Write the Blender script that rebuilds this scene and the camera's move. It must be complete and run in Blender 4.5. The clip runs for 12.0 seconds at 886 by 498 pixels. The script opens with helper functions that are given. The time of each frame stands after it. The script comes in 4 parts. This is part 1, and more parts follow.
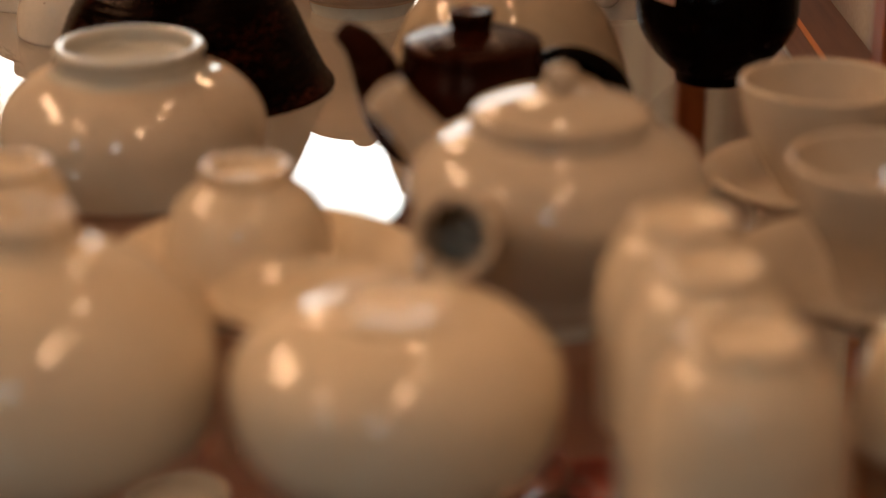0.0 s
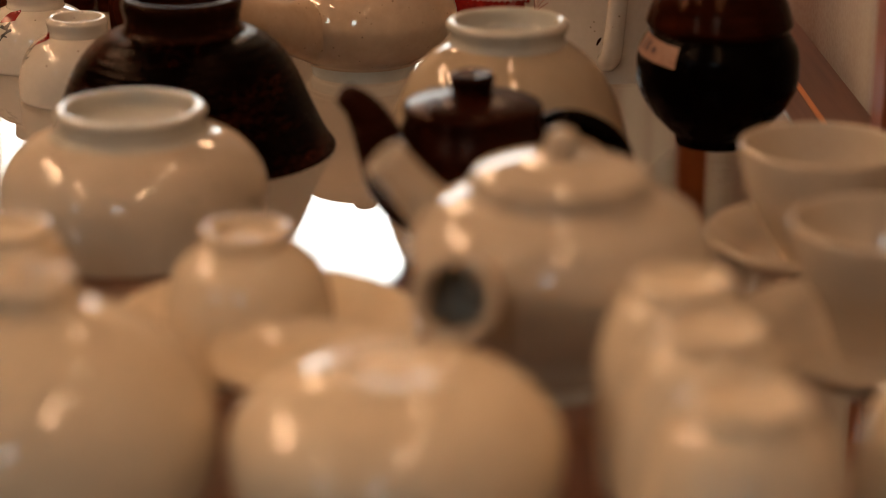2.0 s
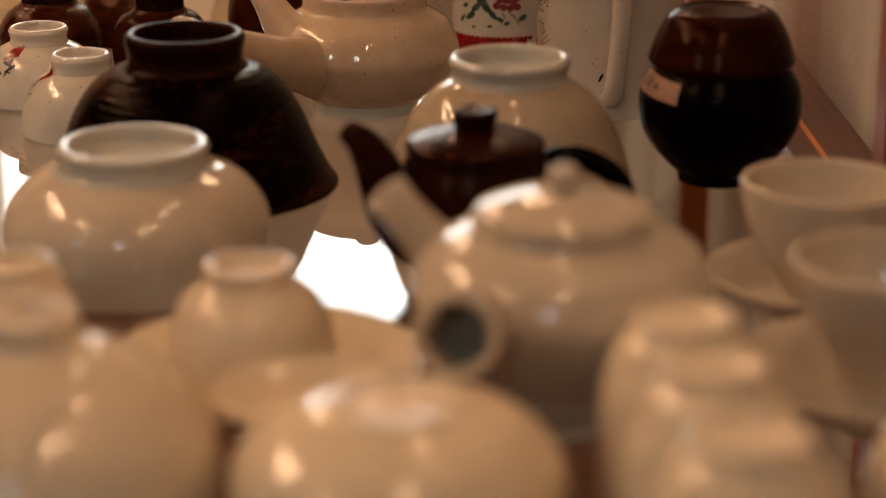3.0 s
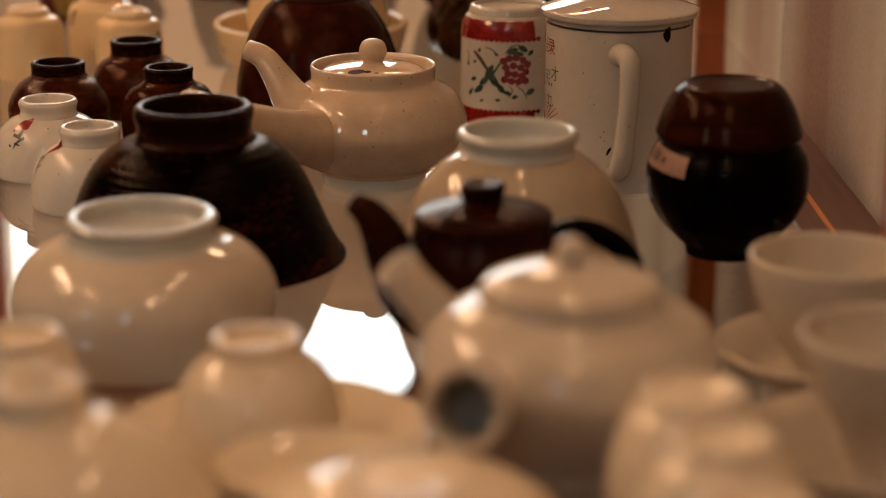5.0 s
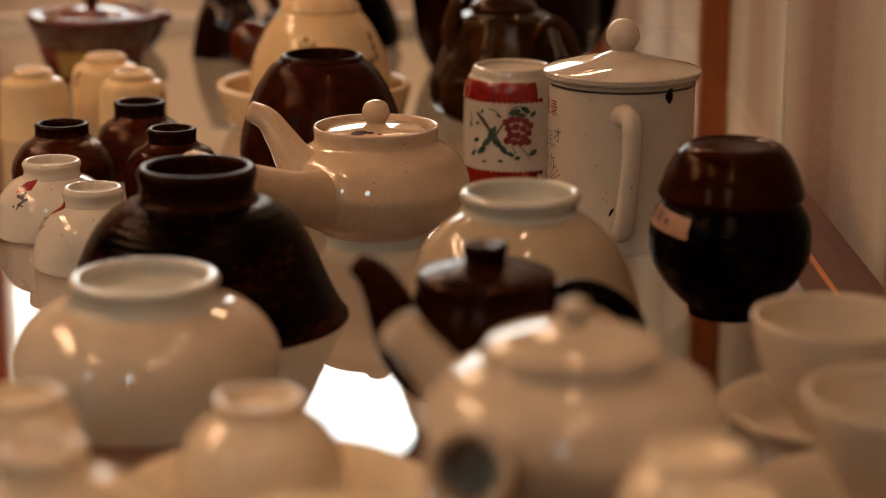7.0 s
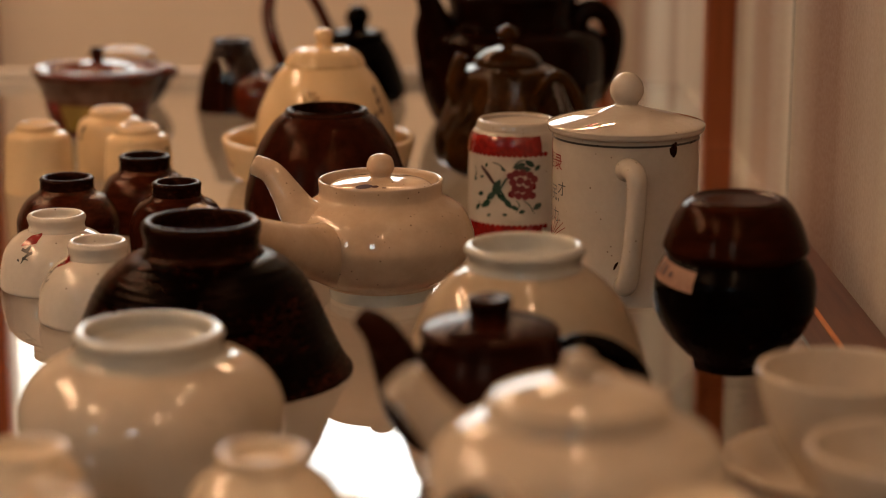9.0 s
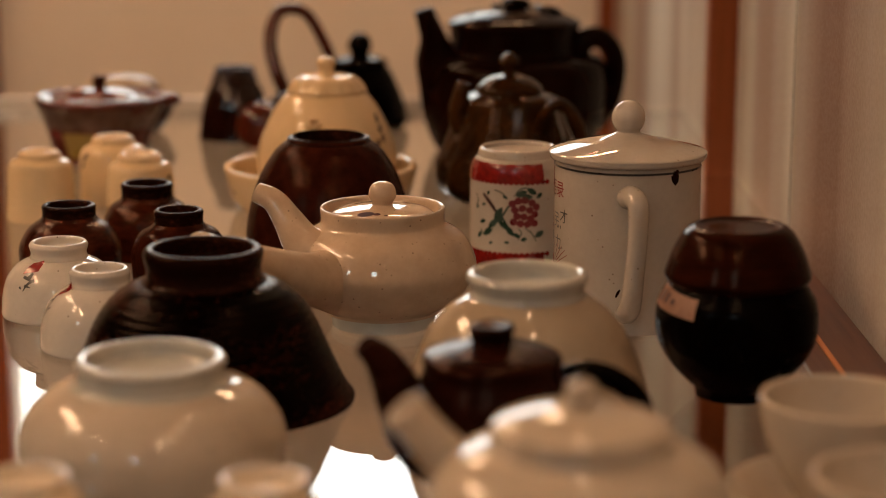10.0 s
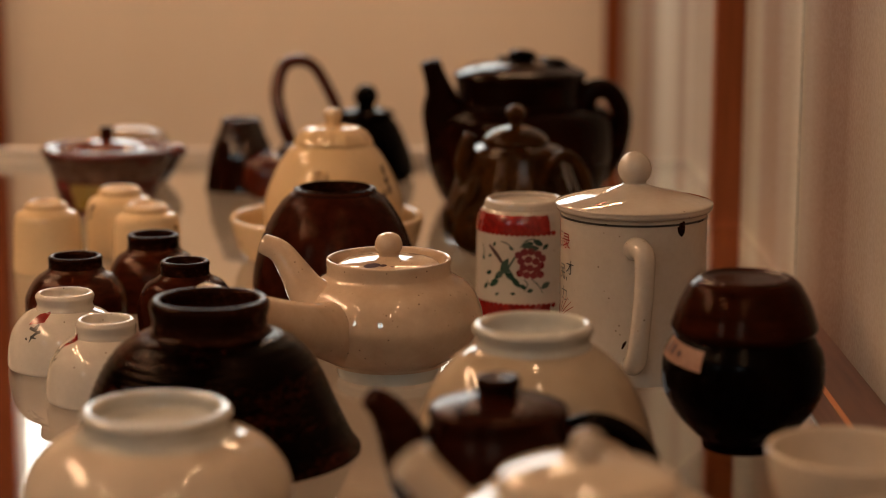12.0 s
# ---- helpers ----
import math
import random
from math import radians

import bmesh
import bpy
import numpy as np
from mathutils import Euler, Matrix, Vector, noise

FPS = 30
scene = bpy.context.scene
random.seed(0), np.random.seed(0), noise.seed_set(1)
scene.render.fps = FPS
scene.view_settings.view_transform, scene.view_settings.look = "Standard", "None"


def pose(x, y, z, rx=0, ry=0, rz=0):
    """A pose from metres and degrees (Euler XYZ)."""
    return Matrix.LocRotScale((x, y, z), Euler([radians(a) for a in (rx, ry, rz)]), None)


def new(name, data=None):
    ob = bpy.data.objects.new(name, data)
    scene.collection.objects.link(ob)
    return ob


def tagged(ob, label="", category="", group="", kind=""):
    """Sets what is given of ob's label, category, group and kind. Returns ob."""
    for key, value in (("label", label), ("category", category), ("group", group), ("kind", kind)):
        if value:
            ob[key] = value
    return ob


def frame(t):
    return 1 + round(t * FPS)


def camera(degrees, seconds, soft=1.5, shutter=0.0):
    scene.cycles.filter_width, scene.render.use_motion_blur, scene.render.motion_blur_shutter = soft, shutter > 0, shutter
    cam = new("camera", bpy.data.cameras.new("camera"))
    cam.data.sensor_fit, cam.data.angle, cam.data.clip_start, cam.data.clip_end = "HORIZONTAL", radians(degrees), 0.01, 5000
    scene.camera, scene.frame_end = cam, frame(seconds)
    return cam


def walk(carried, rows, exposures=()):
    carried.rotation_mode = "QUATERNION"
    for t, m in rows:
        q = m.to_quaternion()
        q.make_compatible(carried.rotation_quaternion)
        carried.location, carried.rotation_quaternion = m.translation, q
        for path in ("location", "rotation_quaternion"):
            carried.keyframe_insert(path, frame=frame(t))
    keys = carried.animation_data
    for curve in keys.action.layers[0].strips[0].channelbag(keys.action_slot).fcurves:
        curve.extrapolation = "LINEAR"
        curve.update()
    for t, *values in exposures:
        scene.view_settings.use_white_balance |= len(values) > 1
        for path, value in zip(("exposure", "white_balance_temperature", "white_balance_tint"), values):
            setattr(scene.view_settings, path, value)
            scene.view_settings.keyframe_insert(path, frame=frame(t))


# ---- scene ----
# ---- camera: a tilt upwards on a fixed head ----
EYE = 0.33
cam = camera(24.5, 12.0, soft=0.6)
cam.data.dof.use_dof = True
cam.data.dof.focus_distance = 1.33
cam.data.dof.aperture_fstop = 4.6
ROWS = [  # seconds, yaw, pitch, roll
    (0.0, -0.752, -21.052, 0.124),
    (0.5, -0.747, -20.655, 0.062),
    (1.0, -0.745, -20.229, 0.089),
    (1.5, -0.744, -19.767, 0.067),
    (2.0, -0.739, -19.286, 0.033),
    (2.5, -0.722, -18.800, 0.039),
    (3.0, -0.670, -18.275, 0.009),
    (5.0, -0.445, -16.229, -0.064),
    (5.5, -0.428, -15.754, -0.027),
    (6.0, -0.406, -15.319, -0.020),
    (6.5, -0.384, -14.905, -0.022),
    (7.0, -0.363, -14.521, -0.037),
    (9.0, -0.233, -13.016, -0.019),
    (9.5, -0.205, -12.635, -0.056),
    (10.0, -0.177, -12.239, -0.005),
    (10.5, -0.128, -11.840, -0.016),
    (11.0, -0.085, -11.471, -0.023),
    (11.5, -0.047, -11.122, -0.042),
    (12.0, -0.000, -10.800, 0.000),
]
walk(cam, [(t, pose(0, 0, EYE, 90 + pitch, 0, yaw) @ pose(0, 0, 0, 0, 0, -roll)) for t, yaw, pitch, roll in ROWS])

# ---- light ----
scene.view_settings.exposure = -0.22
world = bpy.data.worlds.new("world")
scene.world = world
world.use_nodes = True
world.node_tree.nodes["Background"].inputs[0].default_value = (1.0, 0.8, 0.62, 1)
world.node_tree.nodes["Background"].inputs[1].default_value = 0.02


# ---- helpers for meshes ----
def thing(name, x, y, z=0.0, turn=0.0, label="", category="", group=""):
    ob = new(name)
    ob.empty_display_size = 0.02
    ob.matrix_basis = pose(x, y, z, 0, 0, turn)
    return tagged(ob, label, category, group)


def part(name, bm, material, parent=None, label="", smooth=True):
    me = bpy.data.meshes.new(name)
    bmesh.ops.recalc_face_normals(bm, faces=bm.faces)
    for f in bm.faces:
        f.smooth = smooth
    bm.to_mesh(me)
    bm.free()
    me.materials.append(material)
    ob = new(name, me)
    if parent:
        ob.parent = parent
    if label:
        ob["label"] = label
    return ob


def curve_through(pts, steps=5):
    """A smooth line through points; a point given twice stays a corner."""
    pts = [Vector(p) for p in pts]
    runs, run = [], [pts[0]]
    for p in pts[1:]:
        if (p - run[-1]).length < 1e-7:
            if len(run) > 1:
                runs.append(run)
            run = [p]
        else:
            run.append(p)
    runs.append(run)
    out = []
    for run in runs:
        if len(run) == 1:
            continue
        ext = [run[0] * 2 - run[1]] + run + [run[-1] * 2 - run[-2]]
        for i in range(1, len(ext) - 2):
            a, b, c, d = ext[i - 1:i + 3]
            for k in range(steps):
                u = k / steps
                out.append(0.5 * ((2 * b) + (c - a) * u + (2 * a - 5 * b + 4 * c - d) * u * u + (3 * b - a - 3 * c + d) * u ** 3))
        out.append(run[-1].copy())
    return out


def lathe(profile, seg=64, steps=5, wobble=0.0, seed=0.0, ripple=0.0, lobes=0, lobe=0.0):
    """A surface of revolution about z, with lobes round it where asked; profile of (radius, height) from one end to the other."""
    bm = bmesh.new()
    rings = []
    for p in curve_through([(r, z, 0) for r, z in profile], steps):
        r, z = max(p.x, 0.0), p.y
        if r < 1e-5:
            rings.append([bm.verts.new((0, 0, z))])
            continue
        ring = []
        for k in range(seg):
            a = 2 * math.pi * k / seg
            rr = (r + ripple * math.sin(z * 1500 + 0.6 * a)) * (1 + lobe * math.cos(lobes * a)) * (1 + wobble * noise.noise(Vector((math.cos(a) * 1.3 + seed, math.sin(a) * 1.3, z * 30 + seed))))
            ring.append(bm.verts.new((rr * math.cos(a), rr * math.sin(a), z)))
        rings.append(ring)
    for a, b in zip(rings, rings[1:]):
        if len(a) == 1 and len(b) == 1:
            continue
        for k in range(seg):
            j = (k + 1) % seg
            if len(a) == 1:
                bm.faces.new((a[0], b[j], b[k]))
            elif len(b) == 1:
                bm.faces.new((a[k], a[j], b[0]))
            else:
                bm.faces.new((a[k], a[j], b[j], b[k]))
    return bm


def tube(path, radii, seg=20, steps=5, hollow=0.0, flat=1.0):
    """A tube along a smooth path; hollow: the bore's share of the radius at the open far end; flat: the width across over the thickness."""
    pts = curve_through(path, steps)
    rad = [v.x for v in curve_through([(r, i * 1.0, 0) for i, r in enumerate(radii)], steps)]
    bm = bmesh.new()
    ways = []
    for i in range(len(pts)):
        ways.append((pts[min(i + 1, len(pts) - 1)] - pts[max(i - 1, 0)]).normalized())
    up = Vector((0.0, 0.0, 1.0)) if abs(ways[0].z) < 0.9 else Vector((0.0, 1.0, 0.0))
    rings = []
    side = ways[0].cross(up).normalized()

    def ring_at(p, way, r):
        nonlocal side
        side = (side - way * side.dot(way)).normalized()
        over = side.cross(way).normalized()
        return [bm.verts.new(p + side * (r * flat * math.cos(2 * math.pi * k / seg)) + over * (r * math.sin(2 * math.pi * k / seg))) for k in range(seg)]

    for p, w, r in zip(pts, ways, rad):
        rings.append(ring_at(p, w, r))
    if hollow:
        end, w, r = pts[-1], ways[-1], rad[-1]
        rings.append(ring_at(end + w * r * 0.10, w, r * (0.55 + 0.45 * hollow)))
        rings.append(ring_at(end, w, r * hollow))
        deep = max(2, int(len(pts) * 0.6))
        for k in range(2, deep):
            rings.append(ring_at(pts[-k], ways[-k], rad[-k] * hollow))
    for a, b in zip(rings, rings[1:]):
        for k in range(seg):
            j = (k + 1) % seg
            bm.faces.new((a[k], a[j], b[j], b[k]))
    bm.faces.new(rings[0])
    bm.faces.new(rings[-1])
    return bm


def box(x0, x1, y0, y1, z0, z1, bevel=0.0):
    bm = bmesh.new()
    bmesh.ops.create_cube(bm, size=1.0)
    for v in bm.verts:
        v.co = Vector(((x0 + x1) / 2 + v.co.x * (x1 - x0), (y0 + y1) / 2 + v.co.y * (y1 - y0), (z0 + z1) / 2 + v.co.z * (z1 - z0)))
    if bevel:
        bmesh.ops.bevel(bm, geom=bm.edges[:], offset=bevel, segments=2, affect="EDGES")
    return bm


def join(*parts):
    """Several bmeshes of one part as one."""
    out = bmesh.new()
    for b in parts:
        me = bpy.data.meshes.new("tmp")
        b.to_mesh(me)
        b.free()
        out.from_mesh(me)
        bpy.data.meshes.remove(me)
    return out


# ---- materials ----
def nodes_of(name):
    m = bpy.data.materials.new(name)
    m.use_nodes = True
    return m, m.node_tree.nodes, m.node_tree.links, m.node_tree.nodes["Principled BSDF"]


def ramp(nodes, links, source, stops):
    r = nodes.new("ShaderNodeValToRGB")
    el = r.color_ramp.elements
    while len(el) < len(stops):
        el.new(0.5)
    for e, (at, c) in zip(el, stops):
        e.position, e.color = at, (*c, 1)
    links.new(source, r.inputs[0])
    return r.outputs[0]


def noise_tex(nodes, links, scale, detail=4.0, rough=0.55, stretch=(1, 1, 1)):
    co = nodes.new("ShaderNodeTexCoord")
    mp = nodes.new("ShaderNodeMapping")
    mp.inputs["Scale"].default_value = stretch
    links.new(co.outputs["Object"], mp.inputs[0])
    n = nodes.new("ShaderNodeTexNoise")
    n.inputs["Scale"].default_value, n.inputs["Detail"].default_value, n.inputs["Roughness"].default_value = scale, detail, rough
    links.new(mp.outputs[0], n.inputs["Vector"])
    return n.outputs["Fac"]


def mix(nodes, links, fac, a, b, blend="MIX"):
    m = nodes.new("ShaderNodeMix")
    m.data_type, m.blend_type = "RGBA", blend
    for sock, v in ((m.inputs[0], fac), (m.inputs[6], a), (m.inputs[7], b)):
        if isinstance(v, (int, float)):
            sock.default_value = v
        elif isinstance(v, tuple):
            sock.default_value = (*v, 1)
        else:
            links.new(v, sock)
    return m.outputs[2]


def bump(nodes, links, bsdf, height, strength, distance=0.001):
    b = nodes.new("ShaderNodeBump")
    b.inputs["Strength"].default_value, b.inputs["Distance"].default_value = strength, distance
    links.new(height, b.inputs["Height"])
    links.new(b.outputs[0], bsdf.inputs["Normal"])


def glaze(name, light, dark, rough=0.08, speck=(0.12, 0.07, 0.04), speckled=0.0, wavy=0.06, stretch=(1, 1, 1), big=14.0, ior=1.5, gloss=0.5, grain=0.0, sheen=(1, 1, 1)):
    """Glazed ceramic: two tones clouded at two scales, small iron specks, a slightly wavy shine."""
    m, n, l, b = nodes_of(name)
    cloud = noise_tex(n, l, big, 5.0, 0.6, stretch)
    c = ramp(n, l, cloud, [(0.32, dark), (0.68, light)])
    fine = noise_tex(n, l, 260.0, 3.0, 0.6)
    c = mix(n, l, 0.25, c, ramp(n, l, fine, [(0.3, tuple(v * 0.8 for v in light)), (0.7, light)]))
    if speckled:
        v = n.new("ShaderNodeTexVoronoi")
        v.inputs["Scale"].default_value = 210.0
        co = n.new("ShaderNodeTexCoord")
        l.new(co.outputs["Object"], v.inputs["Vector"])
        dot = ramp(n, l, v.outputs["Distance"], [(0.05, (1, 1, 1)), (0.16, (0, 0, 0))])
        some = ramp(n, l, noise_tex(n, l, 90.0, 2.0), [(0.62 - 0.06 * speckled, (0, 0, 0)), (0.66 - 0.06 * speckled, (1, 1, 1))])
        mask = mix(n, l, 1.0, dot, some, "MULTIPLY")
        c = mix(n, l, mask, c, speck)
    l.new(c, b.inputs["Base Color"])
    r = ramp(n, l, noise_tex(n, l, 40.0, 3.0), [(0.3, (rough * 0.7,) * 3), (0.7, (rough * 1.5,) * 3)])
    l.new(r, b.inputs["Roughness"])
    b.inputs["IOR"].default_value = ior
    b.inputs["Specular IOR Level"].default_value = gloss
    b.inputs["Specular Tint"].default_value = (*sheen, 1)
    h = noise_tex(n, l, 55.0, 3.0, 0.5, stretch)
    if grain:
        h = mix(n, l, grain, h, noise_tex(n, l, 700.0, 3.0, 0.6))
    bump(n, l, b, h, wavy, 0.002)
    return m


def rough_clay(name, light, dark, rough, stretch=(1, 1, 6), coarse=0.5, gloss=0.3):
    """Half-matt stoneware with throwing lines and iron bloom."""
    m, n, l, b = nodes_of(name)
    cloud = noise_tex(n, l, 30.0, 8.0, 0.7, stretch)
    c = ramp(n, l, cloud, [(0.35, dark), (0.72, light)])
    fine = noise_tex(n, l, 420.0, 4.0, 0.7)
    c = mix(n, l, 0.4, c, ramp(n, l, fine, [(0.4, dark), (0.65, light)]))
    l.new(c, b.inputs["Base Color"])
    r = ramp(n, l, fine, [(0.3, (rough * 0.6,) * 3), (0.7, (min(rough * 1.4, 1.0),) * 3)])
    l.new(r, b.inputs["Roughness"])
    b.inputs["Specular IOR Level"].default_value = gloss
    b.inputs["Specular Tint"].default_value = (1.0, 0.88, 0.78, 1)
    h = mix(n, l, 0.5, noise_tex(n, l, 110.0, 6.0, 0.7, (1, 1, 3)), fine)
    bump(n, l, b, h, coarse, 0.0012)
    return m


def rusted(name, body, rust, metal, cover=0.0):
    """Near-black stoneware flecked with rust along the throwing lines, with a thin uneven gloss."""
    m, n, l, b = nodes_of(name)
    spots = noise_tex(n, l, 240.0, 5.0, 0.75, (1, 1, 2.2))
    bands = noise_tex(n, l, 16.0, 3.0, 0.5, (0.8, 0.8, 5))
    both = mix(n, l, 0.45, spots, bands)
    c = ramp(n, l, both, [(0.52 - cover, body), (0.58 - cover, tuple(v * 0.22 for v in rust)), (0.70 - cover, rust)])
    l.new(c, b.inputs["Base Color"])
    l.new(ramp(n, l, both, [(0.54 - cover, (0, 0, 0)), (0.66 - cover, (metal,) * 3)]), b.inputs["Metallic"])
    r = ramp(n, l, spots, [(0.35, (0.14,) * 3), (0.65, (0.28,) * 3)])
    l.new(r, b.inputs["Roughness"])
    b.inputs["Specular IOR Level"].default_value = 0.035
    b.inputs["Specular Tint"].default_value = (1.0, 0.62, 0.47, 1)
    bump(n, l, b, mix(n, l, 0.5, spots, noise_tex(n, l, 60.0, 4.0, 0.6, (0.5, 0.5, 5))), 0.30, 0.0014)
    return m


def wood(name, light, dark, rough=0.45, stretch=(30, 30, 1.5)):
    m, n, l, b = nodes_of(name)
    g = noise_tex(n, l, 6.0, 8.0, 0.65, stretch)
    c = ramp(n, l, g, [(0.3, dark), (0.7, light)])
    c = mix(n, l, 0.35, c, ramp(n, l, noise_tex(n, l, 3.0, 3.0), [(0.3, dark), (0.7, light)]))
    l.new(c, b.inputs["Base Color"])
    b.inputs["Roughness"].default_value = rough
    b.inputs["Specular IOR Level"].default_value = 0.18
    bump(n, l, b, g, 0.15, 0.0008)
    return m


def plaster(name, light, dark, rough=0.8, stretch=(1, 1, 1), scale=3.0, gloss=0.3):
    m, n, l, b = nodes_of(name)
    c = ramp(n, l, noise_tex(n, l, scale, 6.0, 0.6, stretch), [(0.3, dark), (0.7, light)])
    c = mix(n, l, 0.2, c, ramp(n, l, noise_tex(n, l, 160.0, 4.0), [(0.3, dark), (0.7, light)]))
    l.new(c, b.inputs["Base Color"])
    b.inputs["Roughness"].default_value = rough
    b.inputs["Specular IOR Level"].default_value = gloss
    bump(n, l, b, noise_tex(n, l, 220.0, 4.0), 0.08, 0.001)
    return m


def streaked(name, light, dark):
    """Washed board: broad soft streaks down it, a few narrow dark runs, fine dust."""
    m, n, l, b = nodes_of(name)
    c = ramp(n, l, noise_tex(n, l, 4.6, 2.0, 0.45, (1, 1, 0.08)), [(0.34, dark), (0.62, light)])
    runs = ramp(n, l, noise_tex(n, l, 13.0, 1.5, 0.4, (1, 1, 0.04)), [(0.30, (0.72, 0.70, 0.68)), (0.44, (1, 1, 1))])
    c = mix(n, l, 0.55, c, runs, "MULTIPLY")
    c = mix(n, l, 0.14, c, ramp(n, l, noise_tex(n, l, 300.0, 3.0), [(0.35, dark), (0.65, light)]))
    l.new(c, b.inputs["Base Color"])
    b.inputs["Roughness"].default_value = 0.7
    b.inputs["Specular IOR Level"].default_value = 0.12
    bump(n, l, b, noise_tex(n, l, 260.0, 4.0), 0.10, 0.001)
    return m


def glow(name, colour, strength):
    m, n, l, b = nodes_of(name)
    b.inputs["Base Color"].default_value = (*colour, 1)
    b.inputs["Emission Color"].default_value = (*colour, 1)
    b.inputs["Emission Strength"].default_value = strength
    return m


def shelf_glass():
    """Clear float glass with a faint green cast."""
    m, n, l, b = nodes_of("clear_glass")
    b.inputs["Base Color"].default_value = (0.97, 0.99, 0.98, 1)
    b.inputs["Transmission Weight"].default_value = 1.0
    b.inputs["Roughness"].default_value = 0.0
    b.inputs["IOR"].default_value = 1.52
    return m


CREAM = glaze("cream_glaze", (0.71, 0.605, 0.46), (0.625, 0.51, 0.365), 0.015, speckled=0.8, wavy=0.006)
BEIGE = glaze("beige_glaze", (0.545, 0.42, 0.305), (0.44, 0.325, 0.225), 0.012, speckled=1.5, wavy=0.010, big=45.0)
TAWNY = glaze("tawny_cream_glaze", (0.57, 0.49, 0.39), (0.475, 0.395, 0.305), 0.015, speckled=1.0, wavy=0.006)
WHITE = glaze("white_glaze", (0.49, 0.445, 0.385), (0.42, 0.37, 0.31), 0.012, speckled=0.6, wavy=0.008)
PORCELAIN = glaze("porcelain_glaze", (0.60, 0.56, 0.495), (0.52, 0.475, 0.41), 0.012, speckled=1.2, wavy=0.008)
GREYISH = glaze("grey_cream_glaze", (0.42, 0.34, 0.245), (0.345, 0.27, 0.187), 0.015, speckled=0.8, wavy=0.008)
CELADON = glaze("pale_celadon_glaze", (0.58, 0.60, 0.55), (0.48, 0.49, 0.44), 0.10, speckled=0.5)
BLUISH = glaze("bluish_cream_glaze", (0.49, 0.49, 0.445), (0.42, 0.41, 0.365), 0.025, speckled=0.5, wavy=0.010)
YELLOW = glaze("yellow_cream_glaze", (0.76, 0.58, 0.355), (0.66, 0.48, 0.265), 0.03, speckled=0.3, wavy=0.010)
BROWN = glaze("brown_glaze", (0.060, 0.0120, 0.0048), (0.003, 0.0009, 0.0005), 0.13, wavy=0.24, stretch=(1, 1, 3), big=60.0, gloss=0.22, grain=0.6, sheen=(1.0, 0.62, 0.46))
DARK_BROWN = glaze("dark_brown_glaze", (0.024, 0.0048, 0.0019), (0.002, 0.0006, 0.0003), 0.22, wavy=0.12, stretch=(1, 1, 3), gloss=0.12, grain=0.2, sheen=(1.0, 0.50, 0.36))
RED_BROWN = glaze("red_brown_glaze", (0.038, 0.0080, 0.0036), (0.010, 0.0020, 0.0010), 0.16, wavy=0.10, stretch=(1, 1, 1), big=90.0, gloss=0.06, grain=0.5, sheen=(1.0, 0.62, 0.46))
BLACK = glaze("black_brown_glaze", (0.0018, 0.0006, 0.0003), (0.0003, 0.0002, 0.0001), 0.08, wavy=0.05, gloss=0.05, grain=0.15, sheen=(1.0, 0.9, 0.82))
STONEWARE = rusted("dark_stoneware", (0.0010, 0.0004, 0.0002), (0.070, 0.015, 0.007), 0.20, 0.02)
RIM_CLAY = rusted("dark_rim_clay", (0.009, 0.0026, 0.0013), (0.070, 0.021, 0.011), 0.12, 0.05)
ORNATE = rough_clay("bronze_brown_glaze", (0.065, 0.022, 0.004), (0.0010, 0.0005, 0.0002), 0.14, (1, 1, 1), 0.16, 0.16)
KETTLE_BROWN = glaze("kettle_brown_glaze", (0.012, 0.0028, 0.0011), (0.0012, 0.0004, 0.0002), 0.09, wavy=0.03, gloss=0.06, sheen=(1.0, 0.9, 0.82))
FAR_BROWN = glaze("far_brown_glaze", (0.022, 0.0050, 0.0021), (0.005, 0.0013, 0.0006), 0.10, wavy=0.03, gloss=0.45)
JAR_BROWN = glaze("jar_brown_glaze", (0.028, 0.0058, 0.0021), (0.005, 0.0011, 0.0005), 0.15, wavy=0.08, stretch=(1, 1, 4), big=45.0, gloss=0.05, grain=0.3, sheen=(1.0, 0.62, 0.46))
JAR_BLACK = glaze("jar_black_glaze", (0.0022, 0.0007, 0.0004), (0.0004, 0.0002, 0.0001), 0.22, wavy=0.06, gloss=0.03)
BAND_RED = glaze("band_red_paint", (0.26, 0.014, 0.010), (0.10, 0.006, 0.006), 0.2, big=260.0)
TWIG = glaze("twig_brown_paint", (0.06, 0.022, 0.016), (0.03, 0.012, 0.010), 0.3)
CHESTNUT = glaze("chestnut_glaze", (0.10, 0.017, 0.007), (0.04, 0.007, 0.003), 0.09, wavy=0.03, gloss=0.5)
PLUM = glaze("plum_red_glaze", (0.16, 0.038, 0.026), (0.045, 0.012, 0.009), 0.12, big=60.0, gloss=0.45)
BAND_BROWN = glaze("dull_brown_glaze", (0.15, 0.085, 0.055), (0.055, 0.022, 0.014), 0.25, big=120.0, gloss=0.3)
OLIVE = glaze("olive_paint", (0.30, 0.20, 0.03), (0.20, 0.12, 0.02), 0.35)
CRIMSON = glaze("crimson_paint", (0.27, 0.012, 0.009), (0.13, 0.007, 0.007), 0.2, big=120.0)
INK = glaze("black_ink", (0.02, 0.018, 0.016), (0.012, 0.01, 0.01), 0.3)
LEAF = glaze("leaf_green_paint", (0.035, 0.075, 0.05), (0.012, 0.032, 0.022), 0.25)
BERRY = glaze("berry_red_paint", (0.20, 0.014, 0.017), (0.10, 0.009, 0.014), 0.25)
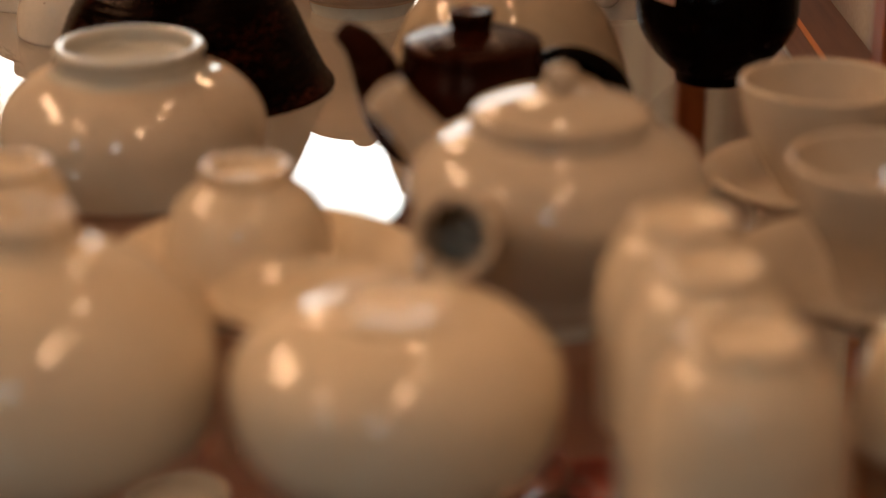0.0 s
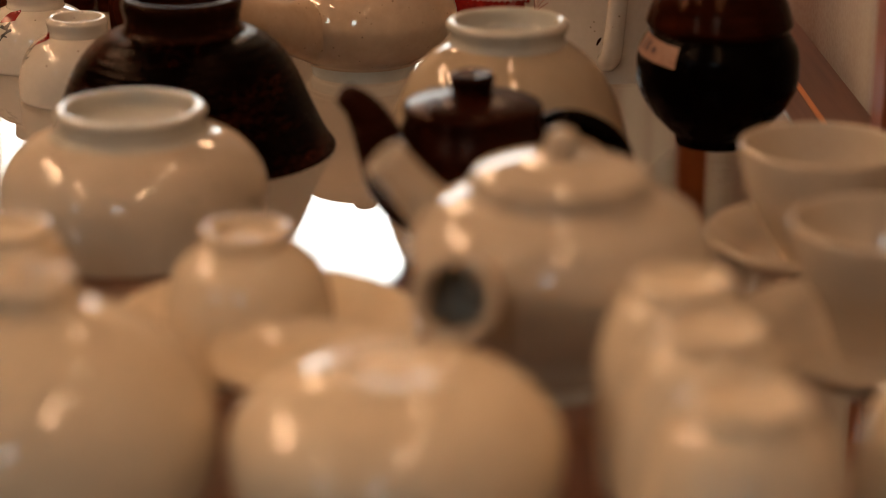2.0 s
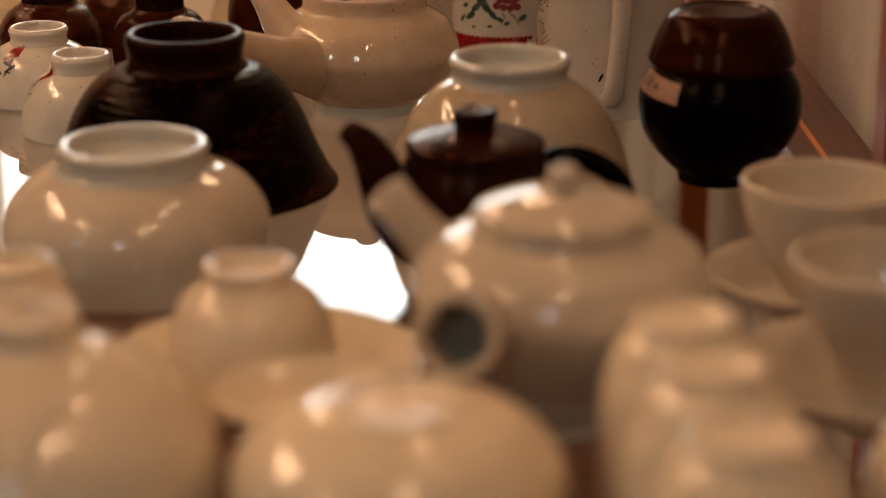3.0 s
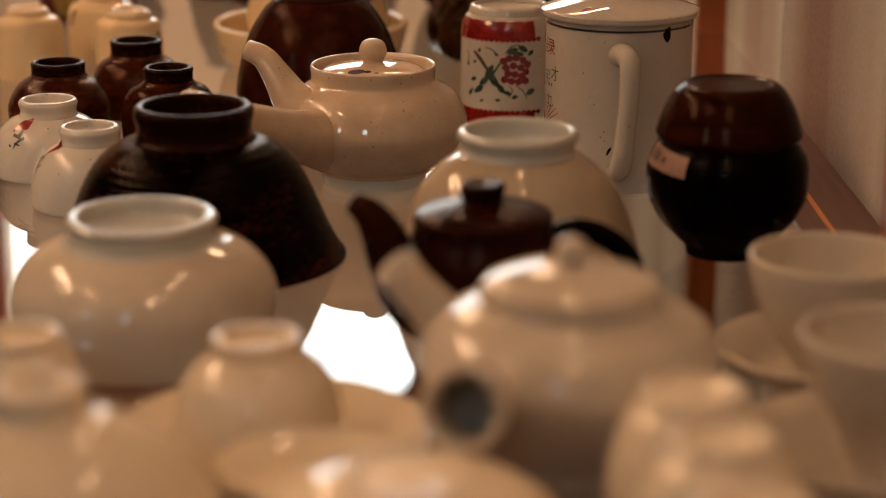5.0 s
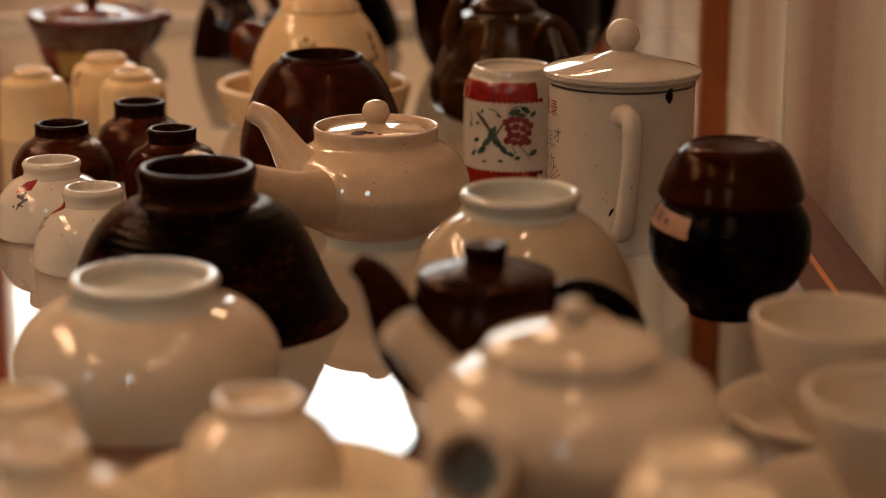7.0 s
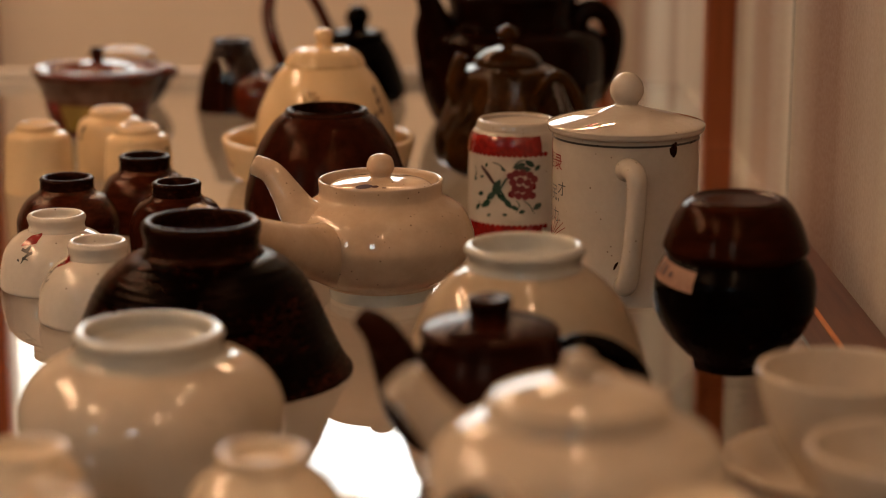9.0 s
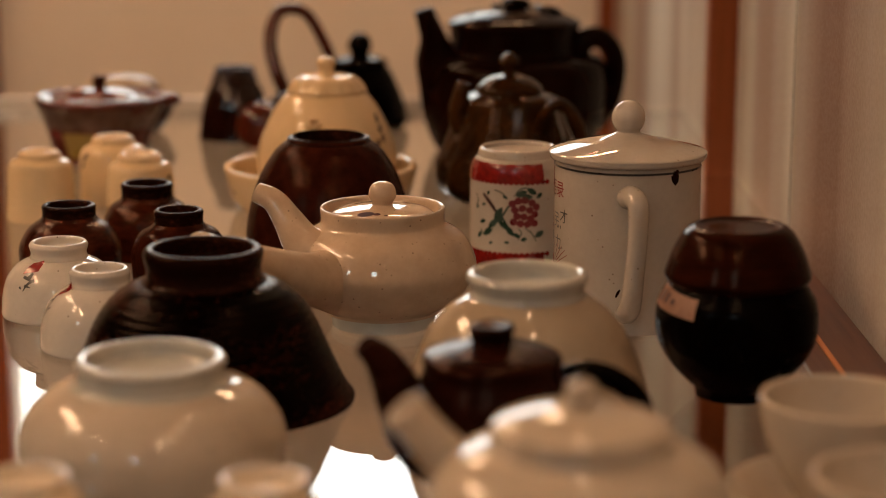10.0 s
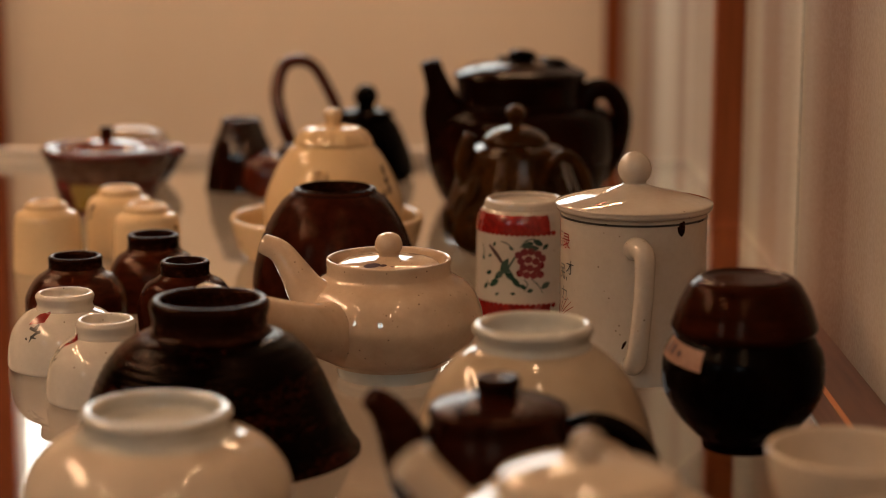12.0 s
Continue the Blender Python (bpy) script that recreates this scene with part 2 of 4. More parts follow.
MARK_RED = plaster("dark_red_mark", (0.045, 0.007, 0.007), (0.025, 0.004, 0.004), 0.6, scale=90.0, gloss=0.1)
PAPER = plaster("paper_label", (0.34, 0.21, 0.155), (0.16, 0.08, 0.055), 0.7, scale=90.0)
WOOD = wood("red_brown_wood", (0.27, 0.076, 0.023), (0.17, 0.042, 0.013))
STRIP_BROWN = wood("strip_brown", (0.15, 0.062, 0.032), (0.08, 0.030, 0.016), stretch=(30, 1.5, 30))
ORANGE_WOOD = wood("orange_wood_edge", (0.62, 0.24, 0.07), (0.48, 0.17, 0.05), stretch=(30, 1.5, 30))
TAN = plaster("tan_wall_paint", (0.86, 0.775, 0.66), (0.80, 0.70, 0.575), stretch=(1, 1, 0.3))
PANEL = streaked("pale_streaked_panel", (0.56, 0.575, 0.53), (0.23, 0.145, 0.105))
DARKER_PANEL = streaked("darker_streaked_panel", (0.44, 0.405, 0.36), (0.18, 0.108, 0.078))
PALE = plaster("pale_edge_paint", (0.76, 0.70, 0.62), (0.68, 0.62, 0.54))
DIM = wood("dim_wall_boards", (0.050, 0.024, 0.014), (0.028, 0.013, 0.008), 0.7)
DARKWOOD = wood("dark_ceiling_wood", (0.12, 0.045, 0.022), (0.06, 0.022, 0.011), stretch=(1.5, 30, 30))
GLASS = shelf_glass()
WINDOW_SKY = glow("bright_sky", (0.95, 1.0, 0.99), 6.4)
WARM_TUBE = glow("warm_lamp", (1.0, 0.595, 0.325), 131.0)
COOL_PANE = glow("daylight_pane", (0.80, 0.97, 1.0), 17.0)
STEEL = glaze("grey_metal", (0.22, 0.24, 0.24), (0.16, 0.17, 0.17), 0.5)

# ---- the display case and its room ----
BACK = 3.20      # far wall
SIDE = 0.2725     # panelled side of the case
LOWER = -0.80    # low plinth under the case

glass_shelf = tagged(part("glass_shelf", box(-0.62, 0.2780, 0.30, 2.24, -0.008, 0.0, 0.0008), GLASS, smooth=False),
       "clear glass shelf carrying all the pots", "shelf", kind="structure")
glass_shelf.visible_shadow = False
tagged(part("shelf_end_rail", box(-0.68, 0.120, 2.243, 2.262, -0.020, 0.014, 0.002), PALE, smooth=False),
       "pale painted rail along the glass shelf's end", "rail", kind="structure")
tagged(part("shelf_side_rail", box(0.2393, 0.2425, 0.30, 1.55, 0.0, 0.0022, 0.0006), ORANGE_WOOD, smooth=False),
       "thin orange wooden strip along the case's side", "trim", kind="structure")
tagged(part("glass_edge_trim", box(0.2213, 0.2230, 0.30, 1.55, 0.0, 0.0012, 0.0003), STEEL, smooth=False),
       "thin grey metal edge of the glass shelf", "trim", kind="structure")
tagged(part("wooden_strip", box(0.2235, 0.2390, 0.30, 1.55, 0.0, 0.0010, 0.0003), STRIP_BROWN, smooth=False),
       "flat brown wooden strip along the glass shelf's edge", "trim", kind="structure")
# added strip: its brown stands in for the panels mirrored in the glass
tagged(part("panel_reflection_strip", box(0.2426, 0.2718, 0.30, 1.60, 0.0, 0.0010, 0.0003), STRIP_BROWN, smooth=False),
       "brown strip standing in for the side panels' reflection", "ledge", kind="structure")
tagged(part("plinth", box(-0.90, 0.265, 0.60, 3.19, LOWER - 0.06, LOWER, 0.003), wood("plinth_wood", (0.15, 0.055, 0.030), (0.07, 0.024, 0.013), stretch=(30, 1.5, 30)), smooth=False),
       "red-brown wooden plinth low under the glass", "plinth", kind="structure")

# far wall with a window over the view
W0, W1, WZ0, WZ1 = -0.683, 0.05, 0.475, 0.92
wall = thing("wall_far", 0, 0, 0, 0, "tan painted end wall behind the pots", "wall")
wall["kind"] = "structure"
part("wall_panel", box(-2.4, 0.9, BACK, BACK + 0.06, -0.9, WZ0), TAN, wall, smooth=False)
part("wall_panel", box(-2.4, 0.9, BACK, BACK + 0.06, WZ1, 2.1), DARKWOOD, wall, "dark wooden boarding", smooth=False)
part("wall_panel", box(-2.4, W0, BACK, BACK + 0.06, WZ0, WZ1), TAN, wall, smooth=False)
part("wall_panel", box(W1, 0.9, BACK, BACK + 0.06, WZ0, WZ1), TAN, wall, smooth=False)
win = thing("window_1", 0, 0, 0, 0, "bright window over the tan end wall", "window")
win["kind"] = "structure"
part("window_sill", box(W0, W1, BACK - 0.01, BACK + 0.07, WZ0 - 0.015, WZ0 - 0.001, 0.002), PALE, win, smooth=False)
tagged(part("backdrop", box(W0 - 0.3, W1 + 0.3, BACK + 0.3, BACK + 0.31, WZ0 - 0.3, WZ1 + 0.3), WINDOW_SKY, smooth=False),
       "overcast white sky behind the window", "sky", kind="structure")


def post(x0, x1, y0, y1):
    tagged(part("post", box(x0, x1, y0, y1, -0.85, 1.95, 0.002), WOOD, smooth=False), "red-brown wooden post of the case", "post", group="posts of the case", kind="structure")


post(-0.740, -0.686, 3.172, 3.198)
post(0.2475, 0.2800, 3.12, 3.152)
post(0.2475, 0.2800, 1.845, 1.876)
post(0.2475, 0.2800, 1.044, 1.075)
side = thing("wall_side", 0, 0, 0, 0, "pale streaked panels along the case's side", "wall")
side["kind"] = "structure"
# the near panels, up to y 1.543, have darker, redder streaks
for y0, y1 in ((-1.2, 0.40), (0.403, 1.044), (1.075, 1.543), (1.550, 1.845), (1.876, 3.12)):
    part("panel", box(SIDE, SIDE + 0.012, y0, y1, -0.85, 1.95, 0.0015), PANEL if y0 > 1.5 else DARKER_PANEL, side, smooth=False)
tagged(part("side_back", box(SIDE + 0.014, SIDE + 0.04, -1.2, 3.19, -0.85, 1.95), DARKWOOD, smooth=False), "dark board behind the side panels", "wall", kind="structure")

tagged(part("floor", box(-2.6, 0.9, -2.0, 3.6, -0.93, -0.88), DARKWOOD, smooth=False), "brown wooden floor", "floor", kind="structure")
tagged(part("ceiling", box(-2.6, 0.9, -2.0, 3.2, 1.96, 2.02), DARKWOOD, smooth=False), "dark wooden ceiling of the room", "ceiling", kind="structure")
tagged(part("wall_left", box(-2.5, -2.44, -2.0, 3.2, -0.88, 1.96), DIM, smooth=False), "dark brown boarded room wall", "wall", kind="structure")
tagged(part("wall_behind", box(-2.44, 0.9, -2.0, -1.94, -0.88, 1.96), DIM, smooth=False), "dark brown boarded room wall", "wall", kind="structure")
tagged(part("wall_right", box(0.84, 0.9, -1.94, -1.2, -0.88, 1.96), DIM, smooth=False), "dark brown boarded room wall", "wall", kind="structure")

def tube_light(x, y, z, tubes, label):
    """Bare warm tubes on a slim batten hung from the ceiling; tubes: boxes x0, x1, y0, y1 about the middle."""
    lamp = thing("ceiling_light", x, y, z, 0, label, "lamp", "tube lights")
    for x0, x1, y0, y1 in tubes:
        part("tube", box(x0, x1, y0, y1, -0.010, 0.004, 0.001), WARM_TUBE, lamp, "glowing warm tube", smooth=False)
    wide = [min(t[0] for t in tubes), max(t[1] for t in tubes), min(t[2] for t in tubes), max(t[3] for t in tubes)]
    part("batten", box(min(wide[0], -0.005), max(wide[1], 0.005), wide[2], wide[3], 0.0045, 0.0085), STEEL, lamp, smooth=False)
    part("rod", box(-0.004, 0.004, -0.004, 0.004, 0.0085, 1.958 - z), STEEL, lamp, smooth=False)


tube_light(0.12, 0.90, 0.80, ((-0.003, 0.003, -0.43, -0.36), (-0.003, 0.003, -0.12, -0.05), (-0.043, -0.037, 0.15, 0.165), (-0.043, -0.037, 0.19, 0.205), (-0.043, -0.037, 0.22, 0.28), (-0.043, -0.037, 0.31, 0.33)), "row of short warm tubes hung over the shelf")
tube_light(-0.80, 1.12, 0.75, ((-0.003, 0.003, -0.20, 0.16), (-0.17, -0.006, -0.20, -0.194), (-0.17, -0.164, -0.188, -0.08)), "warm tube lights in a corner shape over the shelf")
tube_light(0.03, 0.34, 0.80, ((-0.006, 0.006, -0.14, -0.02), (-0.006, 0.006, 0.02, 0.12)), "pair of warm tubes hung over the shelf's front")
tube_light(-0.58, 2.70, 1.15, ((-0.18, 0.18, -0.010, 0.010),), "warm tube hung before the end wall")
tube_light(0.06, 2.70, 1.15, ((-0.20, 0.20, -0.010, 0.010),), "warm tube hung before the end wall")
# added fill out of view: long tubes brightening pots and end wall
tube_light(-1.45, 0.10, 1.90, ((-0.006, 0.006, -0.45, 0.45),), "long warm fill tube added under the ceiling")
tube_light(-1.85, 2.15, 1.90, ((-0.156, -0.139, -0.85, 0.75), (0.139, 0.156, -0.85, 0.75)), "pair of long warm fill tubes added under the ceiling")
for i, (wx, wy, turn) in enumerate(((-0.74, -1.935, 0), (-2.435, -1.16, -90))):
    w2 = thing(f"window_{i + 2}", wx, wy, 1.30, turn, "two-pane daylight window in the room wall", "window")
    w2["kind"] = "structure"
    part("pane", box(0.0, 0.15, 0, 0.01, 0, 0.42), COOL_PANE, w2, smooth=False)
    part("pane", box(0.18, 0.33, 0, 0.01, 0, 0.42), COOL_PANE, w2, smooth=False)
    part("frame", join(box(-0.03, 0, 0, 0.02, -0.03, 0.45), box(0.33, 0.36, 0, 0.02, -0.03, 0.45), box(0.15, 0.18, 0, 0.02, 0, 0.42), box(0, 0.33, 0, 0.02, 0.42, 0.45), box(0, 0.33, 0, 0.02, -0.03, 0)), WOOD, w2, smooth=False)


# ---- painting on pots: thin glaze shapes that follow the turned surface ----
def radius_on(prof):
    line = [(p.y, p.x) for p in curve_through([(r, z, 0) for r, z in prof], 5)]

    def radius(z):
        best = None
        for (za, ra), (zb, rb) in zip(line, line[1:]):
            if min(za, zb) <= z <= max(za, zb) and abs(zb - za) > 1e-9:
                r = ra + (rb - ra) * (z - za) / (zb - za)
                best = r if best is None else max(best, r)
        return line[-1][1] if best is None else best
    return radius


def on_pot(radius, a, z, lift=0.00035):
    r = radius(z) + lift
    return Vector((r * math.cos(a), r * math.sin(a), z))


def stroke(prof, pts, widths, steps=5):
    """A brush stroke through (degrees, height) points, with a width at each."""
    radius = radius_on(prof)
    line = curve_through([(radians(a), z, w) for (a, z), w in zip(pts, widths)], steps)
    bm = bmesh.new()
    last = None
    for i, p in enumerate(line):
        r = radius(p.y)
        q0, q1 = line[max(i - 1, 0)], line[min(i + 1, len(line) - 1)]
        d = Vector(((q1.x - q0.x) * r, q1.y - q0.y))
        d = d.normalized() if d.length > 1e-9 else Vector((1, 0))
        row = []
        for k in (-1, -0.33, 0.33, 1):
            row.append(bm.verts.new(on_pot(radius, p.x - d.y * k * p.z / 2 / r, p.y + d.x * k * p.z / 2)))
        if last:
            for k in range(3):
                bm.faces.new((last[k], last[k + 1], row[k + 1], row[k]))
        last = row
    return bm


def blot(prof, a, z, w, h, tilt=0.0, n=14, ragged=0.15, point=0.0):
    """A leaf- or petal-shaped dab w wide and h high."""
    radius = radius_on(prof)
    r0, a0, t = radius(z), radians(a), radians(tilt)
    bm = bmesh.new()
    mid = bm.verts.new(on_pot(radius, a0, z))
    rings = []
    for f in (0.5, 1.0):
        ring = []
        for k in range(n):
            u = 2 * math.pi * k / n
            e = 1 + ragged * noise.noise(Vector((math.cos(u) * 2 + a, math.sin(u) * 2, z * 900)))
            x, y = math.cos(u) * w / 2 * f * e, math.sin(u) * h / 2 * f * e * (1 - point * abs(math.cos(u)) ** 2)
            x, y = x * math.cos(t) - y * math.sin(t), x * math.sin(t) + y * math.cos(t)
            ring.append(bm.verts.new(on_pot(radius, a0 + x / r0, z + y)))
        rings.append(ring)
    for k in range(n):
        j = (k + 1) % n
        bm.faces.new((mid, rings[0][k], rings[0][j]))
        bm.faces.new((rings[0][k], rings[1][k], rings[1][j], rings[0][j]))
    return bm


def patch(prof, a0, a1, z0, z1, slant=0.0, n=8, lift=0.0004):
    """A four-cornered patch between two angles and two heights."""
    radius = radius_on(prof)
    bm = bmesh.new()
    grid = [[bm.verts.new(on_pot(radius, radians(a0 + (a1 - a0) * i / n), z0 + (z1 - z0) * j / 4 + slant * i / n, lift)) for j in range(5)] for i in range(n + 1)]
    for i in range(n):
        for j in range(4):
            bm.faces.new((grid[i][j], grid[i + 1][j], grid[i + 1][j + 1], grid[i][j + 1]))
    return bm


def lettering(prof, text, a, z, size):
    """Characters in the built-in font, wrapped round the pot."""
    radius = radius_on(prof)
    cu = bpy.data.curves.new("letters", "FONT")
    cu.body, cu.size = text, size
    ob = bpy.data.objects.new("letters", cu)
    scene.collection.objects.link(ob)
    bpy.context.view_layer.update()
    me = bpy.data.meshes.new_from_object(ob.evaluated_get(bpy.context.evaluated_depsgraph_get()))
    bpy.data.objects.remove(ob)
    bm = bmesh.new()
    bm.from_mesh(me)
    bpy.data.meshes.remove(me)
    bmesh.ops.subdivide_edges(bm, edges=[e for e in bm.edges if e.calc_length() > size * 0.15], cuts=2)
    bmesh.ops.triangulate(bm, faces=bm.faces)
    for v in bm.verts:
        v.co = on_pot(radius, radians(a) + v.co.x / radius(z), z + v.co.y)
    return bm


# ---- kinds of pots ----
def inverted_bowl(name, label, category, place, material, foot_from, wall=0.003, foot_wall=0.005, recess=0.006, group="", foot_material=None, wobble=0.0, foot_label="", turn=None, ripple=0.0, steps=5):
    """A bowl or cup standing upside down on its lip: a body up to the foot, and the foot ring on top."""
    x, y, prof = place
    ob = thing(name, x, y, 0, random.uniform(0, 360) if turn is None else turn, label, category, group)
    body, foot = prof[:foot_from + 1], prof[foot_from:]
    z0 = body[0][1]
    body = [(r, z - z0) for r, z in body]
    foot = [(r, z - z0) for r, z in foot]
    top_r, top_z = body[-1]
    cap = min(top_z, foot[-1][1] - recess * 1.25 - 0.0008)
    outer = body + [(top_r - foot_wall * 0.6, top_z), (top_r * 0.6, cap), (0, cap)]
    lip = (body[0][0] - wall * 0.5, 0.0)
    inner = [(max(r - wall, 0), z - (wall if i > 1 else 0) + 0.002) for i, (r, z) in enumerate(body)]
    inner = [p for p in inner if p[1] > 0.0015]
    profile = [lip] + [(body[0][0], 0.0012)] + body[1:] + outer[len(body):]
    bm = lathe(profile + [(0, cap)] + [(0, cap - wall)] + [(top_r * 0.5, cap - wall)] + [p for p in inner[::-1][:-1] if p[1] < cap - wall * 0.5] + [(body[0][0] - wall, 0.001), lip], wobble=wobble, seed=x * 50, ripple=ripple, steps=steps)
    part("body", bm, material, ob)
    fr, fz = foot[-1]
    ring = foot[:-1] + [(fr, fz - foot_wall * 0.35), (fr - foot_wall * 0.30, fz), (fr - foot_wall * 0.75, fz), (fr - foot_wall, fz - foot_wall * 0.4), (fr - foot_wall * 1.25, fz - recess), (fr * 0.4, fz - recess * 1.25), (0, fz - recess * 1.25)]
    part("foot_ring", lathe([(foot[0][0] * 0.98, foot[0][1] - 0.002)] + ring, wobble=wobble, seed=x * 50), foot_material or material, ob, foot_label)
    return ob


def upright_cup(name, label, category, place, material, wall=0.003, group=""):
    x, y, prof = place
    ob = thing(name, x, y, 0, 0, label, category, group)
    inner = [(max(r - wall, 0), max(z, prof[0][1] + wall)) for r, z in prof[1:]]
    lip_r, lip_z = prof[-1]
    bm = lathe([(0, prof[0][1]), (prof[0][0], prof[0][1]), (prof[0][0], prof[0][1])] + prof[1:] + [(lip_r - wall * 0.5, lip_z + wall * 0.4)] + inner[::-1] + [(0, prof[0][1] + wall * 1.3)])
    part("body", bm, material, ob)
    fr, fz = prof[0]
    part("foot_ring", lathe([(fr * 0.80, fz + 0.001), (fr * 0.82, fz - 0.003), (fr * 0.94, fz - 0.003), (fr * 0.97, fz + 0.001)]), material, ob)
    return ob


def saucer(name, label, x, y, r, height, material, group=""):
    ob = thing(name, x, y, 0, 0, label, "saucer", group)
    part("dish", lathe([(0, 0.003), (r * 0.45, 0.003), (r * 0.55, 0.004), (r * 0.85, height * 0.72), (r, height), (r * 1.005, height + 0.0015), (r * 0.985, height + 0.0025), (r * 0.83, height * 0.72 + 0.003), (r * 0.5, 0.0075), (0, 0.007)]), material, ob)
    part("foot_ring", lathe([(r * 0.40, 0.0035), (r * 0.40, 0.0), (r * 0.40, 0.0), (r * 0.47, 0.0), (r * 0.47, 0.0), (r * 0.49, 0.0035)]), material, ob)
    return ob


# ---- back row ----
def side_handled_teapot(name, label, place, cap, spout, spout_r, grip, grip_r, lid_z, knob_r, material, foot_material, deep=0.6):
    """A round white teapot: foot ring, body open at the rim, sunken lid with a ball knob, curved spout, hollow straight side handle."""
    x, y, prof = place
    ob = thing(name, x, y, 0, 0, label, "teapot")
    part("foot_ring", lathe([(prof[0][0] * 0.86, 0.004), (prof[0][0] * 0.88, 0.0), (prof[0][0] * 0.97, 0.0), prof[0], prof[1], (prof[1][0] * 0.93, prof[1][1] + 0.003)]), foot_material, ob, "unglazed greyish foot ring")
    rr, rz = prof[-1]
    inner = [(rr - 0.0015, rz + 0.0012), (rr - 0.0035, rz - 0.001), (rr - 0.005, rz - 0.008), (rr - 0.006, rz - 0.012), (rr * 1.2, rz - 0.022), (rr * 0.9, 0.012), (0, 0.011)]
    part("body", lathe([(0, prof[1][1] + 0.001)] + prof[1:] + inner), material, ob)
    lid = part("lid", lathe([(0, lid_z - 0.004), (rr - 0.0068 + cap, lid_z - 0.004), (rr - 0.0062 + cap, lid_z - 0.002), (rr - 0.0066 + cap, lid_z), (rr * 0.7, lid_z + 0.0035), (rr * 0.35, lid_z + 0.006), (0, lid_z + 0.007)]), material, ob)
    kz = lid_z + 0.006
    part("knob", lathe([(knob_r * 0.85, kz - 0.003), (knob_r * 0.74, kz + knob_r * 0.15), (knob_r * 0.95, kz + knob_r * 0.55), (knob_r * 1.0, kz + knob_r * 0.92), (knob_r * 0.8, kz + knob_r * 1.45), (knob_r * 0.4, kz + knob_r * 1.68), (0, kz + knob_r * 1.74)], 32), material, lid)
    local = [Vector(p) - Vector((x, y, 0)) for p in spout]
    part("spout", tube(local, spout_r, hollow=0.72, seg=24), material, ob)
    local = [Vector(p) - Vector((x, y, 0)) for p in grip]
    part("handle", tube(local, grip_r, hollow=0.74, seg=32), material, ob, "hollow straight side handle")
    return ob


WT = (-0.0351, 1.2944, [(0.0332, 0.0000), (0.0343, 0.0084), (0.0383, 0.0106), (0.0516, 0.0197), (0.0603, 0.0348), (0.0602, 0.0442), (0.0535, 0.0581), (0.0424, 0.0656), (0.0402, 0.0693), (0.0405, 0.0764)])
wt_pot = side_handled_teapot("teapot", "cream white glazed teapot with hollow side handle", WT, 0,
                    [(-0.0694, 1.2750, 0.0444), (-0.0855, 1.2800, 0.0563), (-0.0955, 1.2850, 0.0705), (-0.1048, 1.2900, 0.0821), (-0.1159, 1.2930, 0.0871)], [0.0190, 0.0135, 0.0098, 0.0078, 0.0066],
                    [(-0.0462, 1.3100, 0.0244), (-0.0622, 1.2720, 0.0333), (-0.0763, 1.2430, 0.0411), (-0.0899, 1.2220, 0.0485), (-0.1115, 1.2000, 0.0581), (-0.1405, 1.1690, 0.0705)], [0.0300, 0.0230, 0.0176, 0.0152, 0.0148, 0.0162],
                    0.0000 + WT[2][-1][1] - 0.004, 0.0090, BEIGE, CELADON)

for mx, my, w, h in ((-0.010, -0.023, 0.011, 0.0075), (-0.003, -0.024, 0.005, 0.004), (0.003, -0.026, 0.003, 0.0018)):
    zz = WT[2][-1][1] - 0.004
    bm = bmesh.new()
    bmesh.ops.create_circle(bm, cap_ends=True, segments=16, radius=1.0)
    for v in bm.verts:
        px, py = mx + v.co.x * w / 2, my + v.co.y * h / 2
        v.co = (px, py, zz + 0.0070 - 0.0075 * (math.hypot(px, py) / WT[2][-1][0]) ** 1.3 + 0.0014)
    wt_mark = part("painted_mark", bm, MARK_RED, None, "dark red painted mark")
    wt_mark.parent = wt_pot

GB = (0.0485, 1.0700, [(0.0685, 0.0000), (0.0675, 0.0120), (0.0648, 0.0250), (0.0592, 0.0410), (0.0526, 0.0545), (0.0452, 0.0632), (0.0385, 0.0688), (0.0316, 0.0730), (0.0305, 0.0766), (0.0326, 0.0819), (0.0327, 0.0854)])
inverted_bowl("rice_bowl", "grey-cream glazed bowl standing upside down", "bowl", GB, GREYISH, 7, foot_wall=0.0055, recess=0.0105, foot_material=BLUISH)

DB = (-0.1312, 1.1210, [(0.0840, 0.0000), (0.0802, 0.0060), (0.0740, 0.0185), (0.0684, 0.0320), (0.0624, 0.0460), (0.0546, 0.0575), (0.0446, 0.0655), (0.0352, 0.0688), (0.0328, 0.0715), (0.0322, 0.0765), (0.0336, 0.0825), (0.0337, 0.0880)])
inverted_bowl("stoneware_bowl", "dark brown rough stoneware bowl standing upside down", "bowl", DB, STONEWARE, 7, 0.005, 0.0065, 0.012, "", RIM_CLAY, 0.012, ripple=0.00028, steps=14)

WB = (-0.1403, 0.9650, [(0.0626, 0.0000), (0.0653, 0.0148), (0.0658, 0.0295), (0.0605, 0.0411), (0.0512, 0.0497), (0.0401, 0.0540), (0.0367, 0.0560), (0.0361, 0.0620), (0.0374, 0.0671)])
inverted_bowl("rice_bowl", "glossy cream bowl standing upside down", "bowl", WB, TAWNY, 5, 0.004, 0.0070, 0.0085, "", BLUISH)

